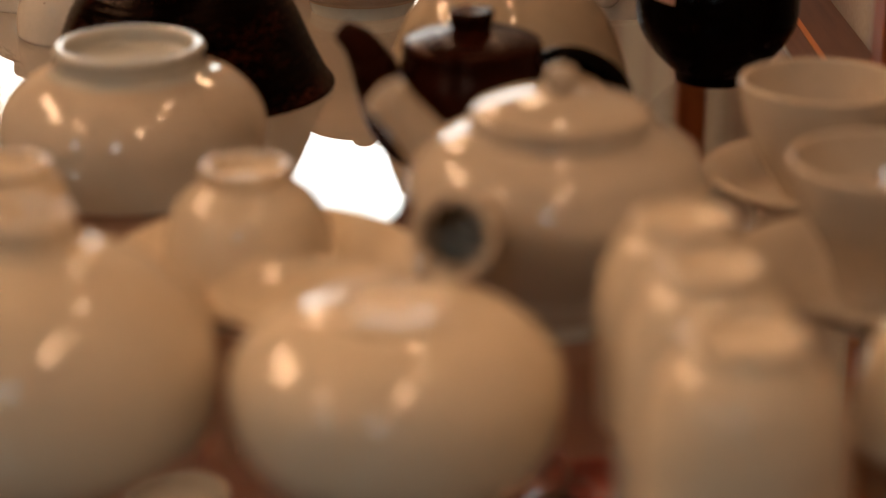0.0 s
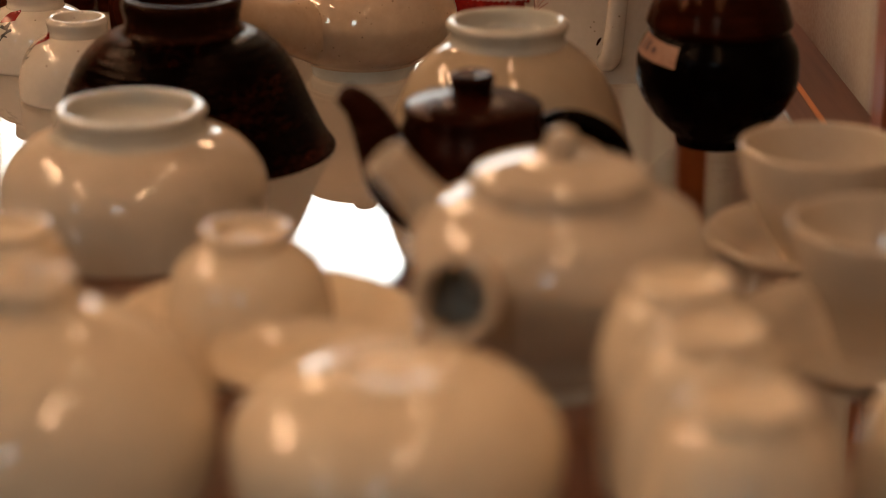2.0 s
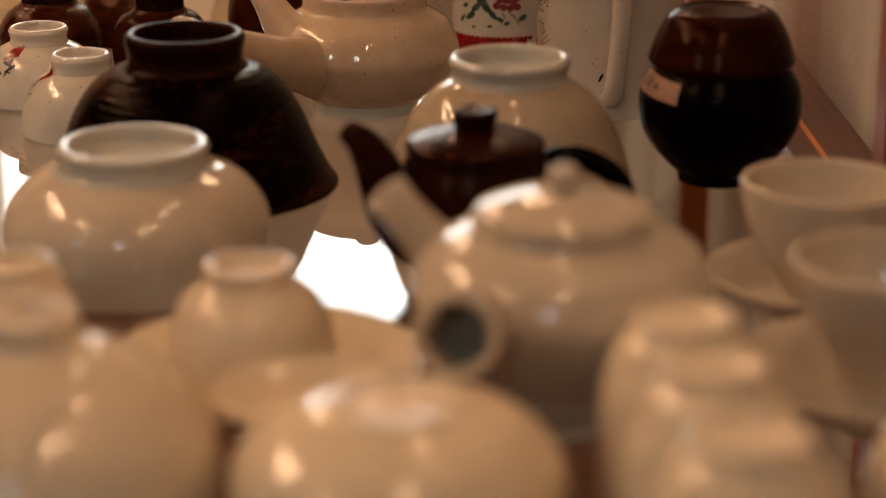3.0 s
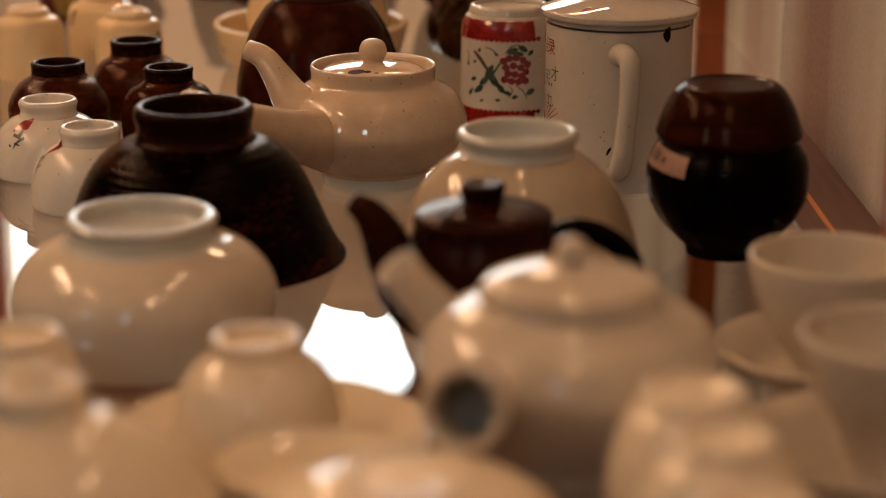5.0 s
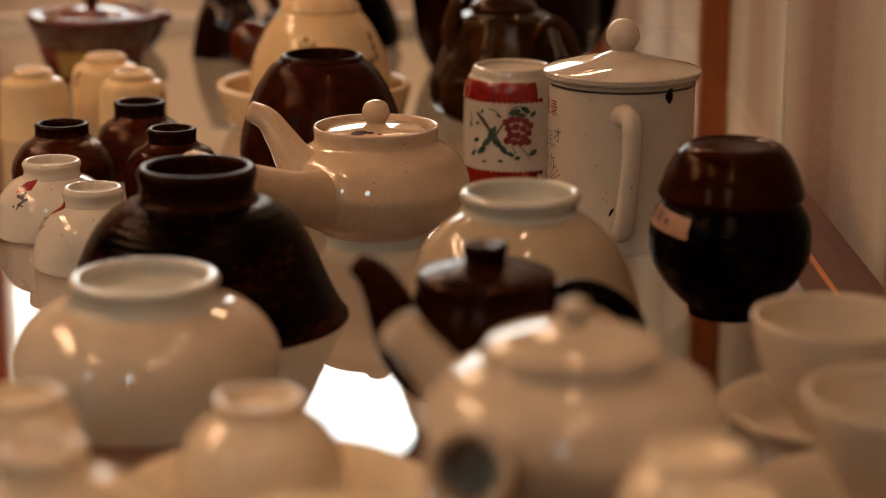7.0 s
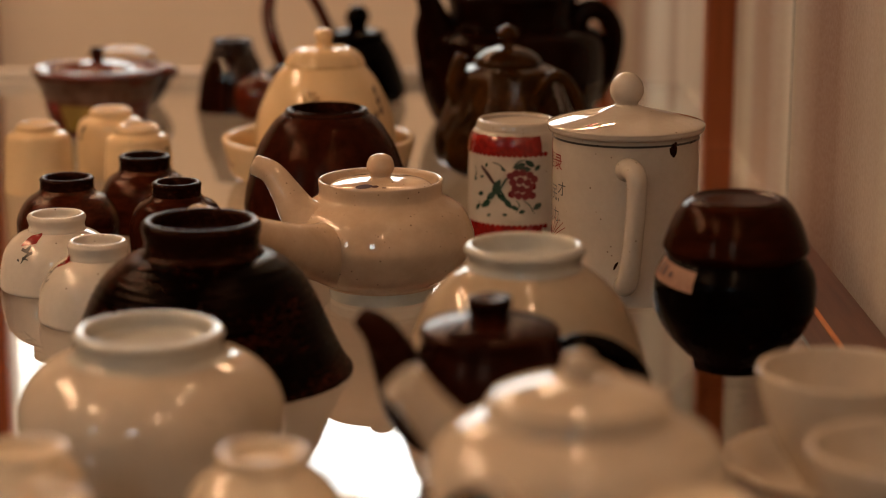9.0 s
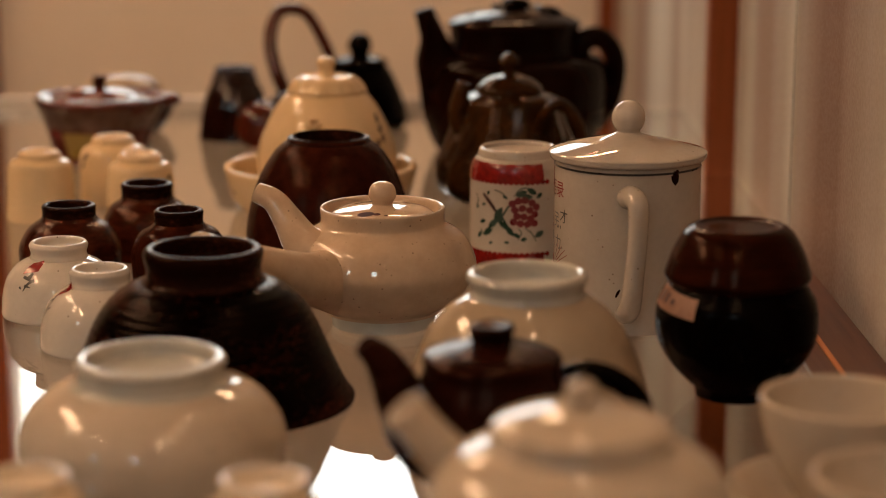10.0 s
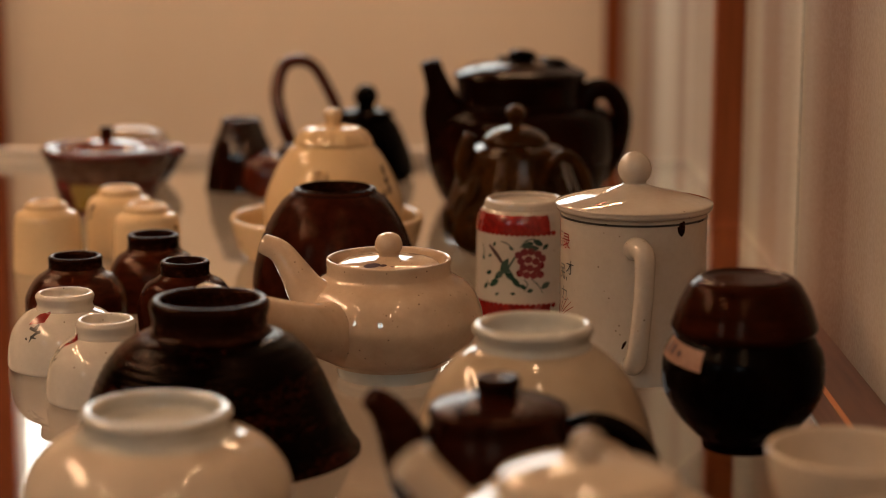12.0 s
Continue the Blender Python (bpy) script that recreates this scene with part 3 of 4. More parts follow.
SBA = (-0.2502, 1.3203, [(0.0384, 0.0000), (0.0387, 0.0043), (0.0375, 0.0155), (0.0345, 0.0259), (0.0277, 0.0343), (0.0191, 0.0385), (0.0183, 0.0420), (0.0194, 0.0462), (0.0191, 0.0492)])
SBB = (-0.2095, 1.2359, [(0.0378, 0.0000), (0.0381, 0.0047), (0.0370, 0.0156), (0.0338, 0.0258), (0.0274, 0.0345), (0.0190, 0.0395), (0.0183, 0.0428), (0.0189, 0.0471), (0.0182, 0.0503)])
painting = (
    (SBA, [(-130.3, 0.0350), (-108.6, 0.0373)], [[(-114.5, 0.0333), (-118.9, 0.0302), (-109.3, 0.0284)], [(-126.2, 0.0308), (-117.0, 0.0300), (-114.4, 0.0324)], [(-109.5, 0.0297), (-117.0, 0.0268), (-121.0, 0.0223)], [(-127.0, 0.0247), (-124.0, 0.0235)], [(-120.7, 0.0259), (-112.8, 0.0250)]]),
    (SBB, [(-159.3, 0.0368), (-142.1, 0.0411)], [[(-157.8, 0.0363), (-156.0, 0.0330), (-156.6, 0.0295)], [(-163.7, 0.0314), (-154.8, 0.0337)], [(-158.3, 0.0293), (-157.2, 0.0261), (-156.8, 0.0227)], [(-154.5, 0.0271), (-149.8, 0.0290)]]),
)
for place, seal, lines in painting:
    ob = inverted_bowl("tea_bowl", "small white tea bowl upside down, red seal and black brushwork", "tea bowl", place, PORCELAIN, 5, 0.0025, 0.0040, 0.006, "painted tea bowls", turn=0)
    base = [(r, z - place[2][0][1]) for r, z in place[2][:6]]
    (a0, z0), (a1, z1) = seal
    part("red_seal", patch(base, a0, a1, z0 - 0.0028, z0 + 0.0028, z1 - z0), CRIMSON, ob, "red painted seal")
    for line in lines:
        part("brush_stroke", stroke(base, line, [0.0017] * (len(line) - 1) + [0.0006]), INK, ob, "black brush stroke")

for place, lab in (((-0.2598, 1.4150, [(0.0336, 0.0000), (0.0361, 0.0176), (0.0353, 0.0279), (0.0288, 0.0393), (0.0208, 0.0450), (0.0188, 0.0475), (0.0188, 0.0524), (0.0192, 0.0556)]), "dark brown"), ((-0.2166, 1.5000, [(0.0321, 0.0000), (0.0339, 0.0162), (0.0331, 0.0270), (0.0279, 0.0378), (0.0211, 0.0426), (0.0190, 0.0456), (0.0190, 0.0507), (0.0194, 0.0555)]), "dark brown"), ((-0.1792, 1.3900, [(0.0322, 0.0000), (0.0339, 0.0211), (0.0331, 0.0292), (0.0275, 0.0404), (0.0196, 0.0452), (0.0169, 0.0476), (0.0169, 0.0525), (0.0173, 0.0569)]), "reddish brown")):
    inverted_bowl("tea_cup", lab + " glazed tea cup upside down on the glass", "cup", place, RED_BROWN if lab[0] == "r" else BROWN, 5, 0.003, 0.0045, 0.008, "brown tea cups", RIM_CLAY)

YCA = (-0.3240, 1.6432, [(0.0288, 0.0000), (0.0278, 0.0170), (0.0268, 0.0382), (0.0249, 0.0462), (0.0194, 0.0494), (0.0175, 0.0508), (0.0175, 0.0536), (0.0166, 0.0560)])
YCB = (-0.2744, 1.7100, [(0.0288, 0.0000), (0.0289, 0.0141), (0.0288, 0.0361), (0.0264, 0.0463), (0.0201, 0.0502), (0.0182, 0.0517), (0.0182, 0.0546), (0.0173, 0.0575)])
YCC = (-0.2397, 1.6250, [(0.0274, 0.0000), (0.0275, 0.0205), (0.0265, 0.0391), (0.0247, 0.0474), (0.0192, 0.0507), (0.0183, 0.0516), (0.0183, 0.0544), (0.0173, 0.0572)])
for place, marks in ((YCA, ()), (YCB, [(-134.9, 0.0437), (-139.6, 0.0397), (-141.0, 0.0349)]), (YCC, [(-22.8, 0.0395), (-18.3, 0.0351), (-27.0, 0.0321)])):
    ob = inverted_bowl("cream_cup", "yellow-cream glazed straight cup upside down", "cup", place, YELLOW, 4, 0.003, 0.006, 0.003, "yellow-cream cups", turn=0)
    base = [(r, z - place[2][0][1]) for r, z in place[2][:5]]
    for ma, mz in marks:
        part("painted_mark", blot(base, ma, mz, 0.006, 0.0032, 35, ragged=0.5), TWIG, ob, "dark brown painted leaf")

BV = (-0.0798, 1.4880, [(0.0610, 0.0000), (0.0619, 0.0209), (0.0588, 0.0402), (0.0511, 0.0636), (0.0409, 0.0806), (0.0351, 0.0865), (0.0313, 0.0891), (0.0305, 0.0903), (0.0300, 0.0924)])
inverted_bowl("tall_bowl", "tall red-brown bowl upside down with hollow foot", "bowl", BV, RED_BROWN, 6, 0.004, 0.004, 0.030, "", RIM_CLAY)

# dark jar with an upturned bowl for a lid
JAR = (0.1709, 1.1282, [(0.0220, 0.0000), (0.0236, 0.0057), (0.0278, 0.0091), (0.0381, 0.0204), (0.0448, 0.0331), (0.0463, 0.0447), (0.0450, 0.0556), (0.0411, 0.0629), (0.0391, 0.0662)])
x, y, prof = JAR
jar = thing("lidded_jar", x, y, 0, 0, "black-brown glazed jar with bowl-shaped lid", "jar")
part("body", lathe([(0, 0.002), (prof[0][0] * 0.85, 0.0), prof[0], prof[0]] + prof[1:] + [(prof[-1][0] - 0.004, prof[-1][1] + 0.001), (prof[-1][0] - 0.005, prof[-1][1] - 0.01)]), JAR_BLACK, jar)
LID = (0.1701, 1.1280, [(0.0397, 0.0669), (0.0416, 0.0701), (0.0411, 0.0734), (0.0374, 0.0840), (0.0320, 0.0938), (0.0278, 0.0981), (0.0278, 0.0981), (0.0264, 0.0986)])
lid = LID[2]
part("lid", lathe([(lid[0][0] - 0.005, lid[0][1] + 0.001), lid[0], lid[0]] + lid[1:] + [(lid[-1][0] - 0.002, lid[-1][1] + 0.0006), (lid[-1][0] - 0.008, lid[-1][1] - 0.001), (0, lid[-1][1] - 0.0012)]), JAR_BROWN, jar, "red-brown upturned bowl lid")

base = prof
ring = [(-176.0, 0.0588), (-128.0, 0.0609)]
part("paper_label", patch(base, ring[0][0] - 3, ring[1][0] - 1, ring[0][1] - 0.0040, ring[0][1] + 0.0072, -0.0030, lift=0.0006), PAPER, jar, "worn pinkish paper label")
for i, (w, h) in enumerate(((0.005, 0.006), (0.004, 0.005), (0.006, 0.003))):
    part("label_mark", patch(base, ring[0][0] + 3 + 9 * i, ring[0][0] + 8 + 9 * i, ring[0][1] - 0.001, ring[0][1] + h - 0.001, 0, lift=0.0009), TWIG, jar, "faded mark on the label")

# lidded mug
MUG = (0.1239, 1.3049, [(0.0454, 0.0000), (0.0469, 0.0019), (0.0475, 0.0210), (0.0477, 0.0589), (0.0475, 0.1066)])
x, y, prof = MUG
mug = thing("lidded_mug", x, y, 0, 0, "white ceramic lidded mug with red and black writing", "mug")
part("body", lathe([(0, 0.003), (prof[0][0] * 0.9, 0.002), (prof[0][0] * 0.93, 0.0), prof[0], prof[1], prof[2], prof[3], prof[4], (prof[4][0] - 0.001, prof[4][1] + 0.001), (prof[4][0] - 0.0035, prof[4][1] - 0.001), (prof[4][0] - 0.004, 0.01), (0, 0.007)]), WHITE, mug)
ML = (0.1239, 1.3049, [(0.0485, 0.1076), (0.0505, 0.1087), (0.0510, 0.1108), (0.0497, 0.1131), (0.0351, 0.1172), (0.0185, 0.1208), (0.0089, 0.1237)])
lid = ML[2]
cover = part("lid", lathe([(0, lid[0][1] + 0.002), (lid[0][0] - 0.006, lid[0][1] + 0.002), (lid[0][0] - 0.006, lid[0][1])] + lid + [(0.007, lid[-1][1] + 0.001), (0, lid[-1][1] + 0.001)]), WHITE, mug)
KB = (0.1239, 1.3049, [(0.0080, 0.1218), (0.0073, 0.1252), (0.0098, 0.1288), (0.0110, 0.1340), (0.0092, 0.1398), (0.0048, 0.1440), (0.0004, 0.1452)])
part("knob", lathe(KB[2] + [(0, KB[2][-1][1])], 40), WHITE, cover)
part("handle", tube([Vector(p) - Vector((x, y, 0)) for p in ((0.1205, 1.2640, 0.0890), (0.1230, 1.2500, 0.0908), (0.1252, 1.2415, 0.0860), (0.1245, 1.2385, 0.0640), (0.1229, 1.2390, 0.0420), (0.1214, 1.2430, 0.0235), (0.1209, 1.2620, 0.0140))], [0.0082, 0.0070, 0.0062, 0.0059, 0.0060, 0.0065, 0.0072], flat=1.06), WHITE, mug)

base = [p for p in prof]
for text, place, size, mat, lab in (("语录", [(-180.0, 0.0856)], 0.0115, CRIMSON, "red lettering"), ("民,", [(-173.0, 0.0650)], 0.0115, INK, "black lettering"), ("才", [(-158.8, 0.0692)], 0.0100, INK, "black lettering"), ("动力.", [(-180.0, 0.0514)], 0.0100, INK, "black lettering")):
    (la, lz), = place
    part("lettering", lettering(base, text, la, lz, size), mat, mug, lab)
foot = [(-173.6, 0.0367)]
for tip in [(-180.0, 0.0476), (-180.0, 0.0498), (-169.9, 0.0531), (-161.4, 0.0539), (-155.2, 0.0530), (-150.1, 0.0512), (-147.0, 0.0484)]:
    part("red_ray", stroke(base, [foot[0], tip], [0.0007, 0.0004]), CRIMSON, mug, "fine red painted ray")
part("rim_line", stroke(base, [(-190 + 10 * i, prof[4][1] - 0.0022) for i in range(21)], [0.0014] * 21), INK, mug, "dark line under the lid")
for (ca, cz), w, h in zip([(-57.0, 0.1008), (-56.0, 0.1035), (-36.0, 0.1040), (-29.0, 0.1042)], (0.0060, 0.0050, 0.0014, 0.0016), (0.0085, 0.0060, 0.0014, 0.0016)):
    part("chip", blot(base, ca, cz, w, h, 0, ragged=0.5), RIM_CLAY, mug, "dark chip in the glaze")

part("chip", stroke(base, [(-102.7, 0.0254), (-101.1, 0.0284), (-99.4, 0.0306)], [0.0010, 0.0018, 0.0008]), RIM_CLAY, mug, "dark chip in the glaze")
part("chip", stroke(base, [(-99.0, 0.0136), (-93.0, 0.0127), (-86.9, 0.0145)], [0.0006, 0.0009, 0.0006]), RIM_CLAY, mug, "dark chip in the glaze")
for (ma, mz), w in zip([(-128.7, 0.1159), (-126.2, 0.1163), (-120.3, 0.1157)], (0.004, 0.0035, 0.003)):
    part("lid_mark", blot(ML[2], ma, mz, w, 0.0012, 20, ragged=0.6), CRIMSON, cover, "small red painted mark")

# painted mug upside down
PM = (0.0597, 1.4760, [(0.0348, 0.0000), (0.0356, 0.0063), (0.0354, 0.0361), (0.0349, 0.0679), (0.0328, 0.0767), (0.0298, 0.0809), (0.0290, 0.0843), (0.0286, 0.0868)])
pm = inverted_bowl("painted_mug", "white mug upside down, painted with red bands and berries", "mug", PM, WHITE, 5, 0.003, 0.004, 0.003, turn=0)
base = [(r, z - PM[2][0][1]) for r, z in PM[2][:6]]
BANDS = ([(-69.5, 0.0723)], [(-69.7, 0.0073)])
for band, wide in zip(BANDS, (0.0125, 0.0105)):
    bz = band[0][1]
    part("red_band", stroke(base, [(-200 + 7 * i, bz) for i in range(21)], [wide + 0.0005 * math.sin(i * 2.3) for i in range(21)]), BAND_RED, pm, "red painted band")
for band, edge in zip(BANDS, (-0.0064, 0.0056)):
    for i in range(22):
        part("scallop", blot(base, -190 + 6.4 * i, band[0][1] + edge, 0.0042, 0.0036), BAND_RED, pm, "small red scallop along the band")
for pa, pz in [(-98.6, 0.0505), (-91.9, 0.0526), (-84.0, 0.0530), (-75.8, 0.0512), (-70.2, 0.0481), (-95.8, 0.0460), (-87.2, 0.0473), (-78.5, 0.0459), (-72.3, 0.0428), (-93.1, 0.0415), (-85.2, 0.0411), (-77.1, 0.0397), (-89.1, 0.0361), (-81.1, 0.0356), (-97.0, 0.0373), (-72.9, 0.0362)]:
    part("painted_berry", blot(base, pa, pz, 0.0056, 0.0053), BERRY, pm, "dark red painted berry")
for (pa, pz), w, h, tilt in zip([(-88.0, 0.0580), (-75.9, 0.0595), (-66.5, 0.0562), (-81.3, 0.0555), (-115.6, 0.0425), (-122.2, 0.0354), (-108.5, 0.0345), (-129.3, 0.0291), (-101.6, 0.0306), (-112.7, 0.0393), (-137.5, 0.0359), (-142.2, 0.0258), (-93.6, 0.0274), (-85.0, 0.0245), (-66.3, 0.0280), (-129.2, 0.0574), (-136.0, 0.0485), (-107.4, 0.0552), (-147.5, 0.0462), (-104.9, 0.0221), (-125.1, 0.0210)],
                                (0.009, 0.008, 0.006, 0.008, 0.012, 0.010, 0.010, 0.009, 0.010, 0.008, 0.006, 0.006, 0.006, 0.005, 0.008, 0.004, 0.004, 0.004, 0.004, 0.004, 0.004),
                                (0.0045, 0.004, 0.003, 0.004, 0.005, 0.0045, 0.004, 0.0045, 0.004, 0.004, 0.003, 0.003, 0.003, 0.003, 0.004, 0.002, 0.002, 0.002, 0.003, 0.002, 0.002),
                                (20, -30, 40, 0, 60, 40, -35, 30, -50, 80, 20, 50, -30, 10, 30, 60, 20, -40, 80, 0, 30)):
    part("painted_leaf", blot(base, pa, pz, w, h * 1.1, tilt, point=0.5), LEAF, pm, "green painted leaf")
part("painted_twig", stroke(base, [(-137.2, 0.0563), (-127.4, 0.0509), (-118.6, 0.0444)], [0.0018, 0.0030, 0.0022]), TWIG, pm, "brown painted twig")
part("painted_stem", stroke(base, [(-118.6, 0.0444), (-109.2, 0.0386), (-100.3, 0.0298)], [0.0014, 0.0016, 0.0012]), LEAF, pm, "green painted stem")
part("painted_stem", stroke(base, [(-102.6, 0.0492), (-113.4, 0.0393), (-133.6, 0.0287)], [0.0014, 0.0016, 0.0012]), LEAF, pm, "green painted stem")
for pts in ([(-141, 0.0300), (-134, 0.0262), (-126, 0.0285)], [(-84, 0.0330), (-76, 0.0290), (-70, 0.0225)], [(-121, 0.0600), (-112, 0.0585), (-104, 0.0545)], [(-97, 0.0560), (-90, 0.0610), (-80, 0.0625)], [(-92, 0.0330), (-88, 0.0290), (-92, 0.0240)], [(-150, 0.0560), (-146, 0.0510), (-149, 0.0450)]):
    part("painted_stem", stroke(base, pts, [0.0005, 0.0009, 0.0005]), LEAF, pm, "fine green painted stem")
part("handle", tube([(0.030, -0.012, 0.070), (0.043, -0.016, 0.066), (0.052, -0.019, 0.045), (0.044, -0.017, 0.020), (0.031, -0.012, 0.014)], [0.006, 0.005, 0.0048, 0.005, 0.006]), WHITE, pm)

# brown teapot
BT = (0.0268, 0.9520, [(0.0273, 0.0000), (0.0385, 0.0199), (0.0401, 0.0342), (0.0377, 0.0512), (0.0338, 0.0620), (0.0327, 0.0660)])
x, y, prof = BT
bt = thing("brown_teapot", x, y, 0, 0, "dark brown glazed teapot with square knob", "teapot")
part("body", lathe([(0, 0.002), (prof[0][0] * 0.9, 0.0)] + prof + [(prof[-1][0] - 0.003, prof[-1][1] + 0.001), (prof[-1][0] - 0.008, prof[-1][1] - 0.006)]), DARK_BROWN, bt)
BL = (0.0261, 0.9520, [(0.0305, 0.0660), (0.0335, 0.0676), (0.0338, 0.0699), (0.0316, 0.0721), (0.0245, 0.0744), (0.0136, 0.0766), (0.0076, 0.0780)])
lid = BL[2]
cover = part("lid", lathe([(0, lid[0][1])] + lid + [(0, lid[-1][1] + 0.0005)]), DARK_BROWN, bt)
part("knob", lathe([(0.0100, lid[-1][1] - 0.003), (0.0094, lid[-1][1] + 0.001), (0.0102, lid[-1][1] + 0.003), (0.0106, lid[-1][1] + 0.0065), (0.0092, lid[-1][1] + 0.0086), (0.005, lid[-1][1] + 0.0080), (0, lid[-1][1] + 0.0072)], 32, wobble=0.16), RIM_CLAY, cover)
part("spout", tube([Vector(p) - Vector((x, y, 0)) for p in ((0.0080, 0.9480, 0.0210), (-0.0035, 0.9430, 0.0295), (-0.0120, 0.9380, 0.0420), (-0.0172, 0.9350, 0.0545), (-0.0215, 0.9330, 0.0660), (-0.0272, 0.9300, 0.0760), (-0.0345, 0.9280, 0.0828))], [0.0175, 0.0170, 0.0148, 0.0122, 0.0104, 0.0080, 0.0056], hollow=0.6), DARK_BROWN, bt)
part("handle", tube([Vector(p) - Vector((x, y, 0)) for p in ((0.0606, 0.9550, 0.0560), (0.0701, 0.9550, 0.0612), (0.0824, 0.9550, 0.0597), (0.0950, 0.9560, 0.0515), (0.1008, 0.9570, 0.0384), (0.0928, 0.9560, 0.0214), (0.0624, 0.9550, 0.0174))], [0.0075, 0.0062, 0.0058, 0.0056, 0.0056, 0.006, 0.007]), BLACK, bt)

# ---- far row ----
# yellow-cream teapot in its bowl
DISH = (-0.0976, 1.6900, [(0.0562, 0.0000), (0.0649, 0.0000), (0.0734, 0.0071), (0.0776, 0.0188), (0.0799, 0.0284), (0.0812, 0.0352)])
x, y, prof = DISH
dish = thing("cream_dish", x, y, 0, 0, "yellow-cream glazed shallow bowl under the teapot", "bowl")
part("body", lathe([(0, 0.002), (prof[0][0] * 0.9, 0.0)] + prof + [(prof[-1][0] - 0.002, prof[-1][1] + 0.002), (prof[-1][0] - 0.007, prof[-1][1] - 0.001), (prof[-1][0] - 0.014, 0.012), (0, 0.008)]), YELLOW, dish)
for ma, mz in [(-158.8, 0.0211), (-152.7, 0.0187), (-161.1, 0.0254), (-16.8, 0.0200), (-21.5, 0.0163)]:
    part("painted_mark", blot(prof, ma, mz, 0.006, 0.0034, 35, ragged=0.5), TWIG, dish, "dark brown painted leaf")
YT = (-0.0919, 1.6900, [(0.0438, 0.0081), (0.0561, 0.0226), (0.0589, 0.0395), (0.0554, 0.0587), (0.0454, 0.0803), (0.0359, 0.0936), (0.0321, 0.0965)])
x, y, prof = YT
yt = thing("yellow_teapot", x, y, 0.0085, 0, "yellow-cream glazed pear-shaped teapot in a bowl", "teapot")
prof = [(r, z - prof[0][1]) for r, z in prof]
part("body", lathe([(0, 0.001), (prof[0][0] * 0.9, 0.0)] + prof + [(prof[-1][0] - 0.004, prof[-1][1])]), YELLOW, yt)
for ma, mz in [(-26.1, 0.0786), (-27.5, 0.0705), (-28.6, 0.0624), (-37.6, 0.0594)]:
    part("painted_mark", blot(prof, ma, mz - YT[2][0][1], 0.008, 0.0045, 60, ragged=0.5), TWIG, yt, "dark brown painted leaf")
top = prof[-1][1]
cover = part("lid", lathe([(0.030, top - 0.001), (0.0325, top + 0.001), (0.0320, top + 0.004), (0.0275, top + 0.0105), (0.020, top + 0.0145), (0.009, top + 0.0150), (0, top + 0.0150)], lobes=11, lobe=0.035), YELLOW, yt)
part("knob", lathe([(0.0075, top + 0.014), (0.0062, top + 0.019), (0.0078, top + 0.024), (0.0072, top + 0.028), (0.004, top + 0.030), (0, top + 0.030)], 24), YELLOW, cover)
part("spout", tube([(-0.004, -0.040, top * 0.42), (-0.005, -0.062, top * 0.52), (-0.006, -0.074, top * 0.72), (-0.006, -0.080, top * 0.86)], [0.013, 0.0095, 0.0075, 0.0062], hollow=0.6), YELLOW, yt)

# ornate bronze-brown teapot
PT = (0.0621, 1.7330, [(0.0461, 0.0000), (0.0595, 0.0098), (0.0604, 0.0272), (0.0544, 0.0469), (0.0461, 0.0690), (0.0407, 0.0847), (0.0348, 0.0896), (0.0290, 0.0915)])
x, y, prof = PT
pt = thing("ornate_teapot", x, y, 0, 0, "bronze-brown glazed teapot with scrolled relief", "teapot")
part("body", lathe([(0, 0.001), (prof[0][0] * 0.9, 0.0)] + prof + [(prof[-1][0] - 0.004, prof[-1][1])], wobble=0.03, seed=3, lobes=10, lobe=0.035), ORNATE, pt)
top = prof[-1][1]
round_at = radius_on(prof)
for i in range(14):
    ang, zz = radians(-160 + 11 * i), top * (0.30 + 0.16 * (i % 3))
    curl = [on_pot(round_at, ang + (0.05 + 0.13 * k / 6) * math.cos(k * 1.1 + i), zz + 0.011 * math.sin(k * 1.1 + i), 0.0004) for k in range(7)]
    part("scroll_relief", tube(curl, [0.0012, 0.0018, 0.0022, 0.0022, 0.0020, 0.0016, 0.0010], 8, 3), ORNATE, pt)
top = prof[-1][1]
cover = part("lid", lathe([(0.026, top - 0.001), (0.0285, top + 0.001), (0.027, top + 0.006), (0.018, top + 0.0125), (0.008, top + 0.015), (0, top + 0.016)], wobble=0.03), ORNATE, pt)
part("knob", lathe([(0.006, top + 0.013), (0.005, top + 0.019), (0.0085, top + 0.024), (0.008, top + 0.029), (0.003, top + 0.033), (0, top + 0.0335)], 24, wobble=0.1), ORNATE, cover)
part("spout", tube([Vector(p) - Vector((x, y, 0)) for p in ((0.0294, 1.7200, 0.0564), (0.0183, 1.7200, 0.0710), (0.0202, 1.7200, 0.0894), (0.0235, 1.7200, 0.1010))], [0.012, 0.009, 0.007, 0.0055], hollow=0.6), ORNATE, pt)
part("handle", tube([Vector(p) - Vector((x, y, 0)) for p in ((0.0829, 1.7000, 0.0596), (0.0903, 1.6900, 0.0793), (0.1020, 1.6900, 0.0874), (0.1135, 1.6900, 0.0779), (0.1213, 1.6900, 0.0587), (0.1204, 1.7000, 0.0330), (0.0992, 1.7100, 0.0165))], [0.0055, 0.005, 0.005, 0.005, 0.005, 0.005, 0.006]), ORNATE, pt)

